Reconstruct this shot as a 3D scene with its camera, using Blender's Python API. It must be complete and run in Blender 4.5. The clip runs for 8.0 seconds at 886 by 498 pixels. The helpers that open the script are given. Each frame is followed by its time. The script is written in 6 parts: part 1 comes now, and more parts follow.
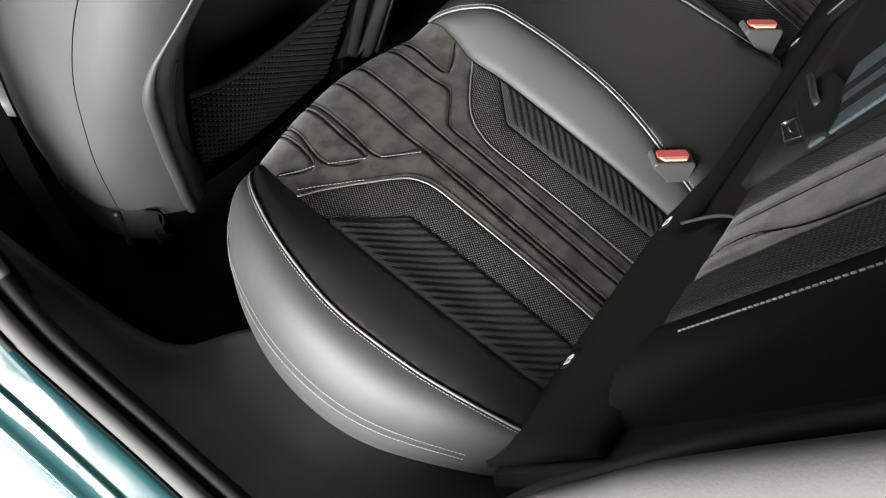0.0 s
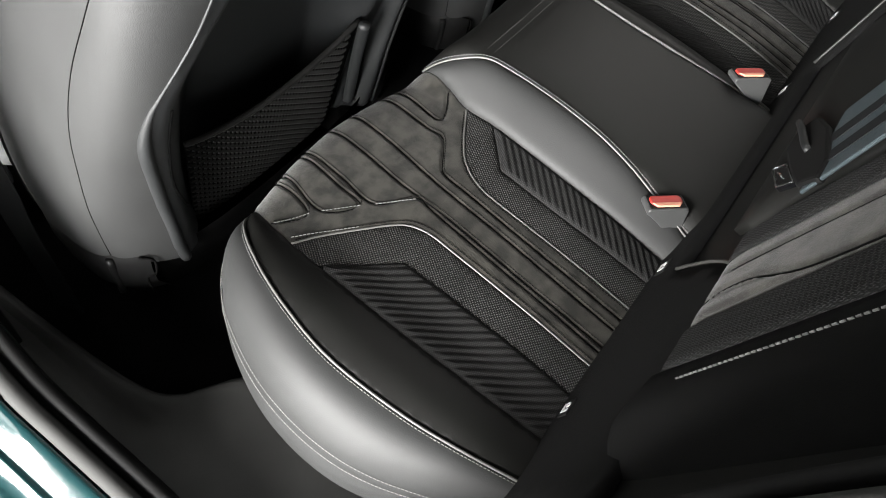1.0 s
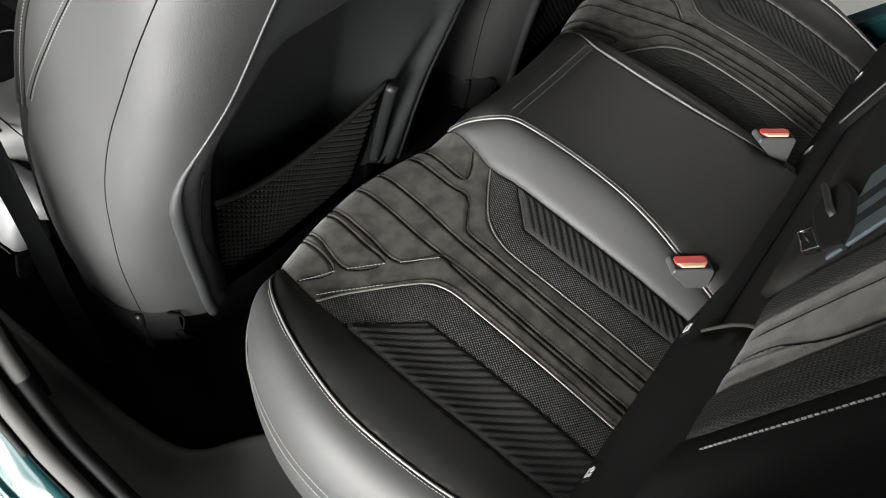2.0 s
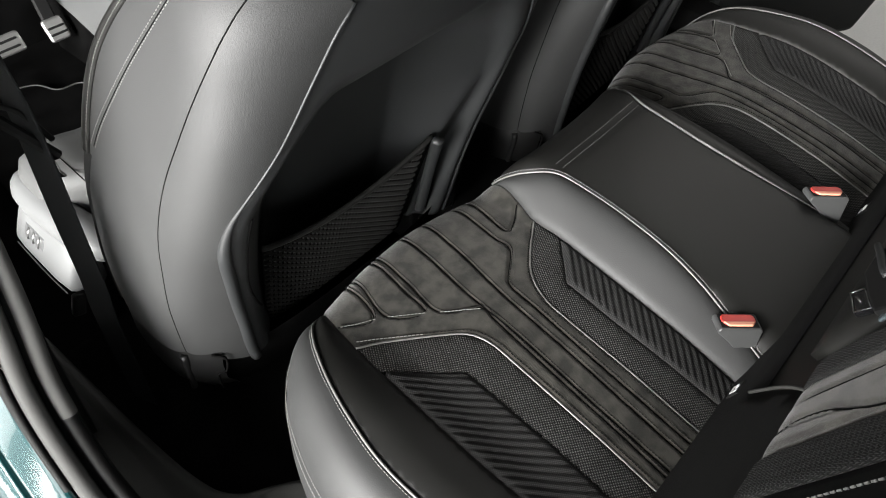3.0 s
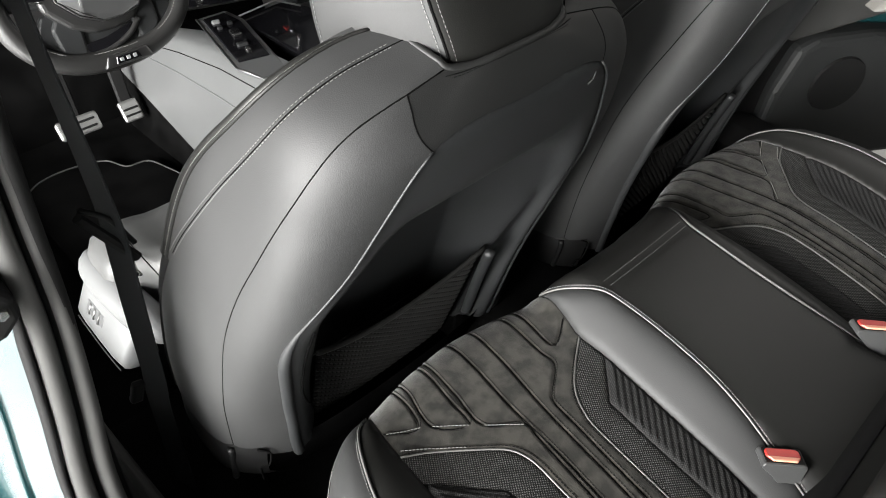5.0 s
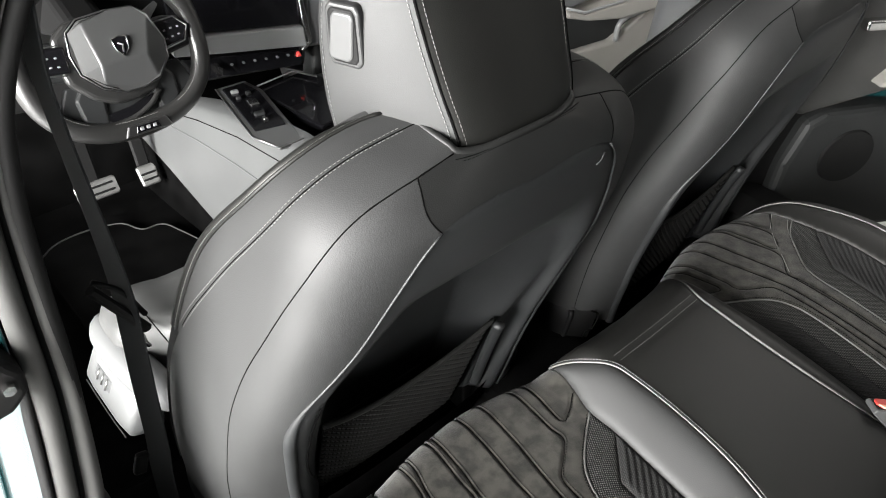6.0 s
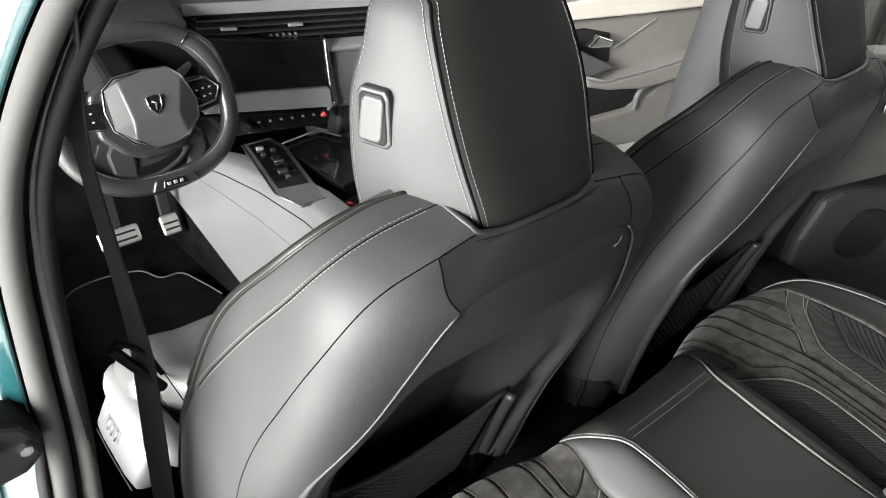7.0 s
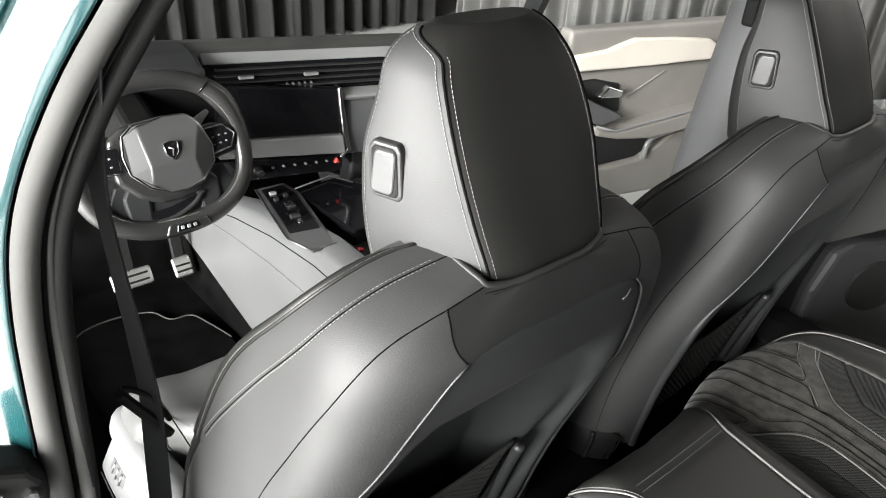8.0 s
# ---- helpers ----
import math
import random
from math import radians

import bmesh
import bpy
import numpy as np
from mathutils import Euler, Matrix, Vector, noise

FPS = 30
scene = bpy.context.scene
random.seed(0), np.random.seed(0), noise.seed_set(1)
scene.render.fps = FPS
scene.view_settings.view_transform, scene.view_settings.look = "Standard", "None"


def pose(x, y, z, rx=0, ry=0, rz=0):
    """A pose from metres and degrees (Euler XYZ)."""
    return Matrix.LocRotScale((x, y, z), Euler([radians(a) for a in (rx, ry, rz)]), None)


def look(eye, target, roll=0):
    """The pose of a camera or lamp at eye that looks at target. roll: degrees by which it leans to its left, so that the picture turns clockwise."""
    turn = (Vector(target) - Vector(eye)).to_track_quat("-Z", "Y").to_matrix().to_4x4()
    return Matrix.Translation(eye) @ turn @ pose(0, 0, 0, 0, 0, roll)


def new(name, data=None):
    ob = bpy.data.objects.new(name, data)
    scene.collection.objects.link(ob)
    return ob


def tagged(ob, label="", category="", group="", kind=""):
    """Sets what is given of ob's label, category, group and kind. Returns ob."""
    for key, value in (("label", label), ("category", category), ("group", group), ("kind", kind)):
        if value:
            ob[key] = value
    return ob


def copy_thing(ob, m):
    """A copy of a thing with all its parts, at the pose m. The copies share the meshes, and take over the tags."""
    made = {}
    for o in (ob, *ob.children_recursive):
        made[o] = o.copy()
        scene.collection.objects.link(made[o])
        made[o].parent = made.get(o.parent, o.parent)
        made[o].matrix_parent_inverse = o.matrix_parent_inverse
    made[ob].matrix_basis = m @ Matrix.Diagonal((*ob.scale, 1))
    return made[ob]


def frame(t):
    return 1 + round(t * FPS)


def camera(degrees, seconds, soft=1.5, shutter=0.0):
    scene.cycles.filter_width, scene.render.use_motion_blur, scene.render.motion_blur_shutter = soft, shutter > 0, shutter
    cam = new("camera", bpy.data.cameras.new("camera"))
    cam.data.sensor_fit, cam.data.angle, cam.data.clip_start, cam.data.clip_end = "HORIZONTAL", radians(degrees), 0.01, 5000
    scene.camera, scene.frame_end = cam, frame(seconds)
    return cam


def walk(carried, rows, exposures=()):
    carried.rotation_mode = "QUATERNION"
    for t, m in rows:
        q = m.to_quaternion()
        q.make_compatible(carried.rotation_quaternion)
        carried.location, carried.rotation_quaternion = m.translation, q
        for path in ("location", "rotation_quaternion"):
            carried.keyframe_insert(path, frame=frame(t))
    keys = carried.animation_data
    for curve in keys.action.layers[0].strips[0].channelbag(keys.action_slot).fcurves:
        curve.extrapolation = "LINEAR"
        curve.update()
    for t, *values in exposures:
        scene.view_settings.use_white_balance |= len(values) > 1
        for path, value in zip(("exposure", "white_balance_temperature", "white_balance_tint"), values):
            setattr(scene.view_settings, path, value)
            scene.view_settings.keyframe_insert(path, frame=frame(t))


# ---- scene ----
cam = camera(63.94, 8.0, 1.0)
PATH = [
    (0.0, (-0.8200, 0.0746, 1.3222), (-0.4735, 0.2690, 0.6279), 9.07),
    (0.2, (-0.8197, 0.0733, 1.3225), (-0.4676, 0.2717, 0.6321), 8.85),
    (0.5, (-0.8184, 0.0740, 1.3204), (-0.4551, 0.2787, 0.6377), 8.77),
    (0.8, (-0.8173, 0.0748, 1.3200), (-0.4418, 0.2879, 0.6465), 8.60),
    (1.0, (-0.8167, 0.0746, 1.3201), (-0.4336, 0.2936, 0.6528), 8.41),
    (1.2, (-0.8160, 0.0732, 1.3202), (-0.4266, 0.2984, 0.6587), 8.13),
    (1.5, (-0.8145, 0.0740, 1.3235), (-0.4182, 0.3107, 0.6701), 7.46),
    (1.7, (-0.8122, 0.0815, 1.3310), (-0.4141, 0.3295, 0.6828), 6.74),
    (2.8, (-0.8049, 0.0597, 1.3350), (-0.4067, 0.3922, 0.7259), 2.12),
    (3.0, (-0.8074, 0.0696, 1.3356), (-0.4087, 0.4111, 0.7320), 1.82),
    (3.2, (-0.8090, 0.0730, 1.3381), (-0.4100, 0.4235, 0.7398), 1.69),
    (3.5, (-0.8097, 0.0726, 1.3448), (-0.4103, 0.4356, 0.7543), 1.73),
    (3.8, (-0.8093, 0.0779, 1.3541), (-0.4081, 0.4507, 0.7709), 1.85),
    (4.0, (-0.8097, 0.0813, 1.3605), (-0.4069, 0.4607, 0.7828), 1.91),
    (4.2, (-0.8113, 0.0827, 1.3665), (-0.4068, 0.4700, 0.7952), 1.90),
    (4.5, (-0.8133, 0.0874, 1.3771), (-0.4062, 0.4849, 0.8147), 2.01),
    (4.7, (-0.8118, 0.0983, 1.3872), (-0.4025, 0.4978, 0.8279), 2.42),
    (5.8, (-0.8118, 0.1120, 1.4160), (-0.3840, 0.5503, 0.9013), 2.03),
    (6.0, (-0.8024, 0.1135, 1.4172), (-0.3699, 0.5604, 0.9139), 2.31),
    (6.2, (-0.7999, 0.1150, 1.4223), (-0.3634, 0.5694, 0.9293), 2.70),
    (6.5, (-0.8031, 0.1178, 1.4333), (-0.3623, 0.5824, 0.9539), 3.31),
    (6.8, (-0.8036, 0.1217, 1.4409), (-0.3612, 0.5975, 0.9740), 3.65),
    (7.0, (-0.8035, 0.1237, 1.4450), (-0.3605, 0.6067, 0.9863), 3.73),
    (7.2, (-0.8034, 0.1244, 1.4490), (-0.3597, 0.6143, 0.9983), 3.72),
    (7.5, (-0.8035, 0.1240, 1.4538), (-0.3583, 0.6233, 1.0150), 3.63),
    (7.8, (-0.8037, 0.1236, 1.4554), (-0.3559, 0.6306, 1.0283), 3.75),
    (8.0, (-0.8039, 0.1233, 1.4557), (-0.3541, 0.6351, 1.0365), 3.87),
]
walk(cam, [(t, look(eye, target, roll)) for t, eye, target, roll in PATH],
     [(0.0, -0.08), (1.7, -0.24), (3.0, -0.30), (4.5, -0.22), (6.0, 0.0), (8.0, 0.18)])

# ---- light: one main lamp on the driver's side and added fills, all unseen ----
world = bpy.data.worlds.new("world")
scene.world = world
world.use_nodes = True
world.node_tree.nodes["Background"].inputs[0].default_value = (0.90, 0.95, 1.0, 1)
world.node_tree.nodes["Background"].inputs[1].default_value = 0.001
scene.view_settings.exposure = 0.0


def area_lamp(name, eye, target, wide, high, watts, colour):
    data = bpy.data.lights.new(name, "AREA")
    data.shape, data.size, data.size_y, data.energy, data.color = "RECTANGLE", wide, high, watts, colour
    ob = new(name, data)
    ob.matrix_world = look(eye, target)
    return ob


# Main light from the left, inferred; the window it stands in is added.
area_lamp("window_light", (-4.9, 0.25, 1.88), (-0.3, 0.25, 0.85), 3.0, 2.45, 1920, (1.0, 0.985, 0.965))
# Added fill from the left rear, for the jamb paint and seat backs.
area_lamp("left_rear_fill", (-4.9, -3.15, 1.9), (-0.8, 0.2, 0.9), 2.4, 2.6, 170, (1.0, 0.985, 0.965))
# Added fill for the far end of the bench.
area_lamp("side_light", (4.0, 0.2, 2.4), (0.6, 0.3, 0.6), 2.0, 1.2, 16, (1.0, 0.96, 0.90))
# Added fill for the curtain and the dash top.
area_lamp("front_fill", (-1.6, 3.6, 3.35), (-1.6, 3.6, 0), 3.0, 1.0, 26, (1.0, 0.98, 0.95))
# Added fill for the far doors and bench; no ceiling lamp is built.
area_lamp("far_side_fill", (3.0, 0.0, 3.35), (2.6, 0.0, 0), 3.0, 1.0, 50, (1.0, 0.98, 0.95))


# ---- materials ----
def material(name, colour, rough=0.5, metal=0.0, grain=0.0, grain_scale=400.0, blotch=0.15, blotch_scale=6.0, spec=0.5, second=None, kind="NOISE", sheen=0.0, spread=0.15):
    """A surface with a colour that varies at two scales and a fine relief (grain_scale: cells a metre)."""
    m = bpy.data.materials.new(name)
    m.use_nodes = True
    n, l = m.node_tree.nodes, m.node_tree.links
    b = n["Principled BSDF"]
    b.inputs["Metallic"].default_value = metal
    b.inputs["Specular IOR Level"].default_value = spec
    b.inputs["Sheen Weight"].default_value = sheen
    co = n.new("ShaderNodeTexCoord")
    big = n.new("ShaderNodeTexNoise")
    big.inputs["Scale"].default_value, big.inputs["Detail"].default_value = blotch_scale, 5
    l.new(co.outputs["Object"], big.inputs["Vector"])
    fine = n.new("ShaderNodeTexNoise" if kind == "NOISE" else "ShaderNodeTexVoronoi")
    fine.inputs["Scale"].default_value = grain_scale
    l.new(co.outputs["Object"], fine.inputs["Vector"])
    fine_out = fine.outputs[0]
    mix = n.new("ShaderNodeMix")
    mix.data_type = "RGBA"
    dark = second or tuple(c * (1 - blotch) for c in colour)
    light = colour if second else tuple(min(1, c * (1 + blotch)) for c in colour)
    mix.inputs["A"].default_value, mix.inputs["B"].default_value = (*dark, 1), (*light, 1)
    ramp = n.new("ShaderNodeMapRange")
    ramp.inputs["From Min"].default_value, ramp.inputs["From Max"].default_value = 0.5 - spread, 0.5 + spread
    l.new(big.outputs[0], ramp.inputs[0])
    l.new(ramp.outputs[0], mix.inputs["Factor"])
    shade = n.new("ShaderNodeMix")
    shade.data_type, shade.blend_type = "RGBA", "MULTIPLY"
    shade.inputs["Factor"].default_value = 0.25 if grain else 0.0
    l.new(mix.outputs["Result"], shade.inputs["A"])
    grey = n.new("ShaderNodeMapRange")
    grey.inputs["To Min"].default_value, grey.inputs["To Max"].default_value = 0.5, 1.3
    l.new(fine_out, grey.inputs[0])
    l.new(grey.outputs[0], shade.inputs["B"])
    l.new(shade.outputs["Result"], b.inputs["Base Color"])
    rr = n.new("ShaderNodeMapRange")
    rr.inputs["To Min"].default_value, rr.inputs["To Max"].default_value = max(0.02, rough - 0.06), min(1, rough + 0.06)
    l.new(big.outputs[0], rr.inputs[0])
    l.new(rr.outputs[0], b.inputs["Roughness"])
    if grain:
        bump = n.new("ShaderNodeBump")
        bump.inputs["Strength"].default_value, bump.inputs["Distance"].default_value = grain, 0.0006
        l.new(fine_out, bump.inputs["Height"])
        l.new(bump.outputs[0], b.inputs["Normal"])
    return m


def knit_material(name, colour, cells, depth=0.6, dark=0.25):
    """A knitted fabric: a square mesh of small holes between threads."""
    m = material(name, colour, 0.85, blotch=0.1, blotch_scale=20, spec=0.25)
    n, l = m.node_tree.nodes, m.node_tree.links
    b = n["Principled BSDF"]
    co = n.new("ShaderNodeTexCoord")
    parts = []
    for turn in (0.6, 0.6 + math.pi / 2):
        rot = n.new("ShaderNodeVectorRotate")
        rot.rotation_type = "Z_AXIS"
        rot.inputs["Angle"].default_value = turn
        wave = n.new("ShaderNodeTexWave")
        wave.inputs["Scale"].default_value = cells * 0.314
        wave.inputs["Distortion"].default_value, wave.inputs["Detail Scale"].default_value = 0.6, 4.0
        l.new(co.outputs["Object"], rot.inputs["Vector"])
        l.new(rot.outputs[0], wave.inputs["Vector"])
        parts.append(wave)
    add = n.new("ShaderNodeMath")
    add.operation = "MULTIPLY"
    l.new(parts[0].outputs["Fac"], add.inputs[0])
    l.new(parts[1].outputs["Fac"], add.inputs[1])
    mix = n.new("ShaderNodeMix")
    mix.data_type = "RGBA"
    mix.inputs["A"].default_value = (*[c * dark for c in colour], 1)
    mix.inputs["B"].default_value = (*[min(1, c * 2.0) for c in colour], 1)
    l.new(add.outputs[0], mix.inputs["Factor"])
    l.new(mix.outputs["Result"], b.inputs["Base Color"])
    bump = n.new("ShaderNodeBump")
    bump.inputs["Strength"].default_value, bump.inputs["Distance"].default_value = depth, 0.0012
    l.new(add.outputs[0], bump.inputs["Height"])
    l.new(bump.outputs[0], b.inputs["Normal"])
    return m


def glass_material(name, tint=(0.9, 0.95, 0.93), clear=0.9):
    m = bpy.data.materials.new(name)
    m.use_nodes = True
    n, l = m.node_tree.nodes, m.node_tree.links
    n.clear()
    out, mix, see, shine = n.new("ShaderNodeOutputMaterial"), n.new("ShaderNodeMixShader"), n.new("ShaderNodeBsdfTransparent"), n.new("ShaderNodeBsdfGlossy")
    see.inputs[0].default_value, shine.inputs["Roughness"].default_value = (*tint, 1), 0.02
    mix.inputs[0].default_value = 1 - clear
    l.new(see.outputs[0], mix.inputs[1])
    l.new(shine.outputs[0], mix.inputs[2])
    l.new(mix.outputs[0], out.inputs[0])
    return m


def glow_material(name, colour, strength):
    m = bpy.data.materials.new(name)
    m.use_nodes = True
    b = m.node_tree.nodes["Principled BSDF"]
    b.inputs["Base Color"].default_value = (0.8, 0.8, 0.8, 1)
    b.inputs["Emission Color"].default_value, b.inputs["Emission Strength"].default_value = (*colour, 1), strength
    return m


LEATHER = material("black_leather", (0.0178, 0.0183, 0.0182), 0.64, grain=0.18, grain_scale=900, blotch=0.12, kind="VORONOI", spec=0.54)
# Darker leather copy: shade on faces turned from the window put into it.
LEATHER_SHADE = material("shaded_black_leather", (0.0085, 0.0085, 0.0078), 0.50, grain=0.15, grain_scale=1100, blotch=0.12, kind="VORONOI", spec=0.3)
# Leather of the upper band, partly darkened to stand for shade there.
LEATHER_BAND = material("half_shaded_leather", (0.0100, 0.0103, 0.0100), 0.50, grain=0.16, grain_scale=1000, blotch=0.12, kind="VORONOI", spec=0.45)
SUEDE = material("charcoal_suede", (0.038, 0.0362, 0.0305), 0.92, grain=0.8, grain_scale=1100, blotch_scale=42, second=(0.0125, 0.0118, 0.0098), spec=0.2, sheen=0.15, spread=0.12)
KNIT = knit_material("black_knit_fabric", (0.052, 0.052, 0.050), 330, 0.9, 0.05)
RIB = knit_material("black_ribbed_fabric", (0.020, 0.020, 0.020), 450, 0.5, 0.25)
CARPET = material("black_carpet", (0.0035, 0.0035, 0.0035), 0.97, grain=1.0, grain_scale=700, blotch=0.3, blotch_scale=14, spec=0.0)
PLASTIC = material("black_grained_plastic", (0.016, 0.017, 0.017), 0.58, grain=0.3, grain_scale=1100, blotch=0.1, kind="VORONOI", spec=0.3)
SHELL = material("satin_black_plastic", (0.0150, 0.0160, 0.0165), 0.50, grain=0.06, grain_scale=900, blotch=0.08, spec=0.5)
GREY_PLASTIC = material("grey_plastic", (0.078, 0.080, 0.080), 0.42, grain=0.12, grain_scale=900, blotch=0.06)
SILVER = material("silver_grey_plastic", (0.18, 0.185, 0.185), 0.35, grain=0.05, grain_scale=700, blotch=0.05)
COVER = material("pale_grey_seat_plastic", (0.125, 0.128, 0.128), 0.5, grain=0.15, grain_scale=900, blotch=0.06)
RUBBER = material("black_rubber", (0.008, 0.008, 0.008), 0.65, grain=0.2, grain_scale=600, blotch=0.15, spec=0.15)
GREY_RUBBER = material("grey_flocked_seal", (0.060, 0.060, 0.058), 0.85, grain=0.2, grain_scale=900, blotch=0.1, spec=0.2)
THREAD = material("white_thread", (0.145, 0.145, 0.14), 0.8, blotch=0.1, blotch_scale=60)
THREAD_DIM = material("grey_thread", (0.17, 0.17, 0.16), 0.8, blotch=0.1, blotch_scale=60)
THREAD_DARK = material("black_thread", (0.003, 0.003, 0.003), 0.9, spec=0.05)
PIPING = material("pale_grey_piping", (0.11, 0.11, 0.105), 0.42, blotch=0.08, blotch_scale=40)
PIPING_DARK = material("dark_grey_piping", (0.040, 0.040, 0.038), 0.5, blotch=0.08, blotch_scale=40)
WEBBING = material("black_webbing", (0.013, 0.014, 0.015), 0.75, grain=0.5, grain_scale=900, blotch=0.1, kind="VORONOI", spec=0.15)
BELT_BLUE = material("blue_grey_webbing", (0.055, 0.072, 0.080), 0.38, grain=0.3, grain_scale=900, blotch=0.08, kind="VORONOI")
RED = material("red_button", (0.52, 0.040, 0.032), 0.38, blotch=0.05)
DARK_RED = material("dark_red_plastic", (0.18, 0.012, 0.014), 0.4, blotch=0.05)
PALE_RED = material("pale_red_edge", (0.85, 0.36, 0.24), 0.45, blotch=0.05)
CHROME = material("brushed_metal", (0.75, 0.75, 0.74), 0.22, metal=1.0, grain=0.05, grain_scale=200, blotch=0.05)
ALUMINIUM = material("brushed_aluminium", (0.50, 0.50, 0.49), 0.28, metal=0.85, grain=0.05, grain_scale=300, blotch=0.05)
STEEL = material("dark_steel", (0.30, 0.30, 0.30), 0.35, metal=1.0, blotch=0.1)
GLOSS_BLACK = material("gloss_black", (0.006, 0.006, 0.007), 0.08, blotch=0.05)
PAINT = material("teal_car_paint", (0.007, 0.037, 0.040), 0.20, blotch=0.08, blotch_scale=3, spec=0.5)
PAINT.node_tree.nodes["Principled BSDF"].inputs["Coat Weight"].default_value = 0.6
NET_THREAD = material("dark_grey_elastic", (0.011, 0.011, 0.0105), 0.8, blotch=0.2, blotch_scale=80, spec=0.1)
NET = material("black_elastic_net", (0.003, 0.003, 0.003), 0.9, blotch=0.2, blotch_scale=80, spec=0.0)
DOOR_GREY = material("warm_grey_door_trim", (0.24, 0.23, 0.212), 0.5, grain=0.25, grain_scale=900, blotch=0.08, kind="VORONOI")
HALL_FLOOR = material("pale_hall_floor", (0.66, 0.66, 0.65), 0.35, grain=0.05, grain_scale=120, blotch=0.06, blotch_scale=1.5)
# Unseen walls and ceiling; kept very dark to cut bounce light in the cabin.
HALL_WALL = material("grey_hall_wall", (0.05, 0.05, 0.05), 0.8, grain=0.1, grain_scale=80, blotch=0.06, blotch_scale=1.0)
# Curtain cloth with the stronger light on this stretch put into the colour.
CURTAIN_LIT = material("lit_grey_curtain", (0.34, 0.34, 0.33), 0.85, grain=0.3, grain_scale=500, blotch=0.15, blotch_scale=3)
CURTAIN = material("grey_curtain", (0.030, 0.031, 0.030), 0.85, grain=0.3, grain_scale=500, blotch=0.15, blotch_scale=3)
GLASS = glass_material("clear_glass", (0.97, 0.985, 0.98), 0.975)
LABEL_WHITE = material("white_print", (0.5, 0.5, 0.5), 0.5, blotch=0.03)
HEADLINING = material("pale_headlining", (0.14, 0.14, 0.138), 0.9, grain=0.3, grain_scale=700)
# Black leather with the window light put into a paler grey.
LEATHER_LIT = material("lit_grey_leather", (0.070, 0.071, 0.070), 0.48, grain=0.15, grain_scale=900, blotch=0.12, kind="VORONOI")
RIM_LEATHER = material("polished_black_leather", (0.020, 0.020, 0.0195), 0.30, grain=0.10, grain_scale=900, blotch=0.1, kind="VORONOI", spec=0.7)
PILLAR_TRIM = material("dark_grey_pillar_trim", (0.085, 0.087, 0.089), 0.5, grain=0.15, grain_scale=900, blotch=0.08)
FOOT_PLASTIC = material("black_foot_plastic", (0.0055, 0.0055, 0.0055), 0.42, grain=0.1, grain_scale=900, blotch=0.15, spec=0.35)
GRAINED_TRIM = material("dark_grained_trim", (0.044, 0.044, 0.042), 0.55, grain=0.3, grain_scale=1100, blotch=0.2, blotch_scale=9, kind="VORONOI")
BUTTON_FRAME = material("satin_grey_plastic", (0.022, 0.0225, 0.0225), 0.45, grain=0.05, blotch=0.06)
BUTTON = material("pale_grey_button", (0.055, 0.056, 0.056), 0.38, blotch=0.05)
HUB = material("dark_grey_hub", (0.050, 0.051, 0.051), 0.34, grain=0.10, grain_scale=900, blotch=0.06, spec=0.7)
BLACK_FLAP = material("black_felt_flap", (0.005, 0.005, 0.005), 0.85, grain=0.4, grain_scale=1200, blotch=0.15, blotch_scale=12, spec=0.12)


from mathutils.geometry import delaunay_2d_cdt


# ---- mesh helpers ----
def shaped(name, verts, faces, smooth=True):
    me = bpy.data.meshes.new(name)
    me.from_pydata([tuple(v) for v in verts], [], faces)
    me.update()
    if smooth:
        me.polygons.foreach_set("use_smooth", [True] * len(me.polygons))
    return me


def part(name, data, mat, parent, label=""):
    """One mesh object under a thing or a part; data: a mesh or a bmesh."""
    if isinstance(data, bmesh.types.BMesh):
        me = bpy.data.meshes.new(name)
        bmesh.ops.recalc_face_normals(data, faces=data.faces)
        data.to_mesh(me)
        data.free()
        data = me
    data.materials.clear()
    data.materials.append(mat)
    ob = new(name, data)
    if parent:
        ob.parent = parent
        ob.matrix_parent_inverse = Matrix.Translation(-parent.location)
    return tagged(ob, label)


def thing(name, label, category, at=(0, 0, 0), group="", kind=""):
    ob = new(name)
    ob.location = at
    return tagged(ob, label, category, group, kind)


def single(name, data, mat, label, category, group="", kind=""):
    ob = part(name, data, mat, None, label)
    return tagged(ob, label, category, group, kind)


def smooth_path(points, gap, closed=False):
    """A smooth curve through the points, cut into even steps of about gap."""
    p = [Vector(q).to_3d() if len(q) == 2 else Vector(q) for q in points]
    n, out = len(p), []
    for i in range(n if closed else n - 1):
        a, b, c, d = (p[(i - 1) % n] if closed or i else p[0] * 2 - p[1]), p[i], p[(i + 1) % n], (p[(i + 2) % n] if closed or i + 2 < n else p[-1] * 2 - p[-2])
        m = max(2, int((c - b).length / (gap * 0.25)))
        for k in range(m):
            t = k / m
            out.append(0.5 * ((2 * b) + (c - a) * t + (2 * a - 5 * b + 4 * c - d) * t * t + (3 * b - a - 3 * c + d) * t**3))
    out.append(p[0].copy() if closed else p[-1].copy())
    steps = [0.0]
    for i in range(1, len(out)):
        steps.append(steps[-1] + (out[i] - out[i - 1]).length)
    count = max(1, round(steps[-1] / gap))
    even, j = [], 0
    for k in range(count + (0 if closed else 1)):
        s = steps[-1] * k / count
        while j < len(steps) - 2 and steps[j + 1] < s:
            j += 1
        t = (s - steps[j]) / max(1e-9, steps[j + 1] - steps[j])
        even.append(out[j].lerp(out[j + 1], min(1, t)))
    return even


def flat(points, gap):
    return [(v.x, v.y) for v in smooth_path(points, gap)]


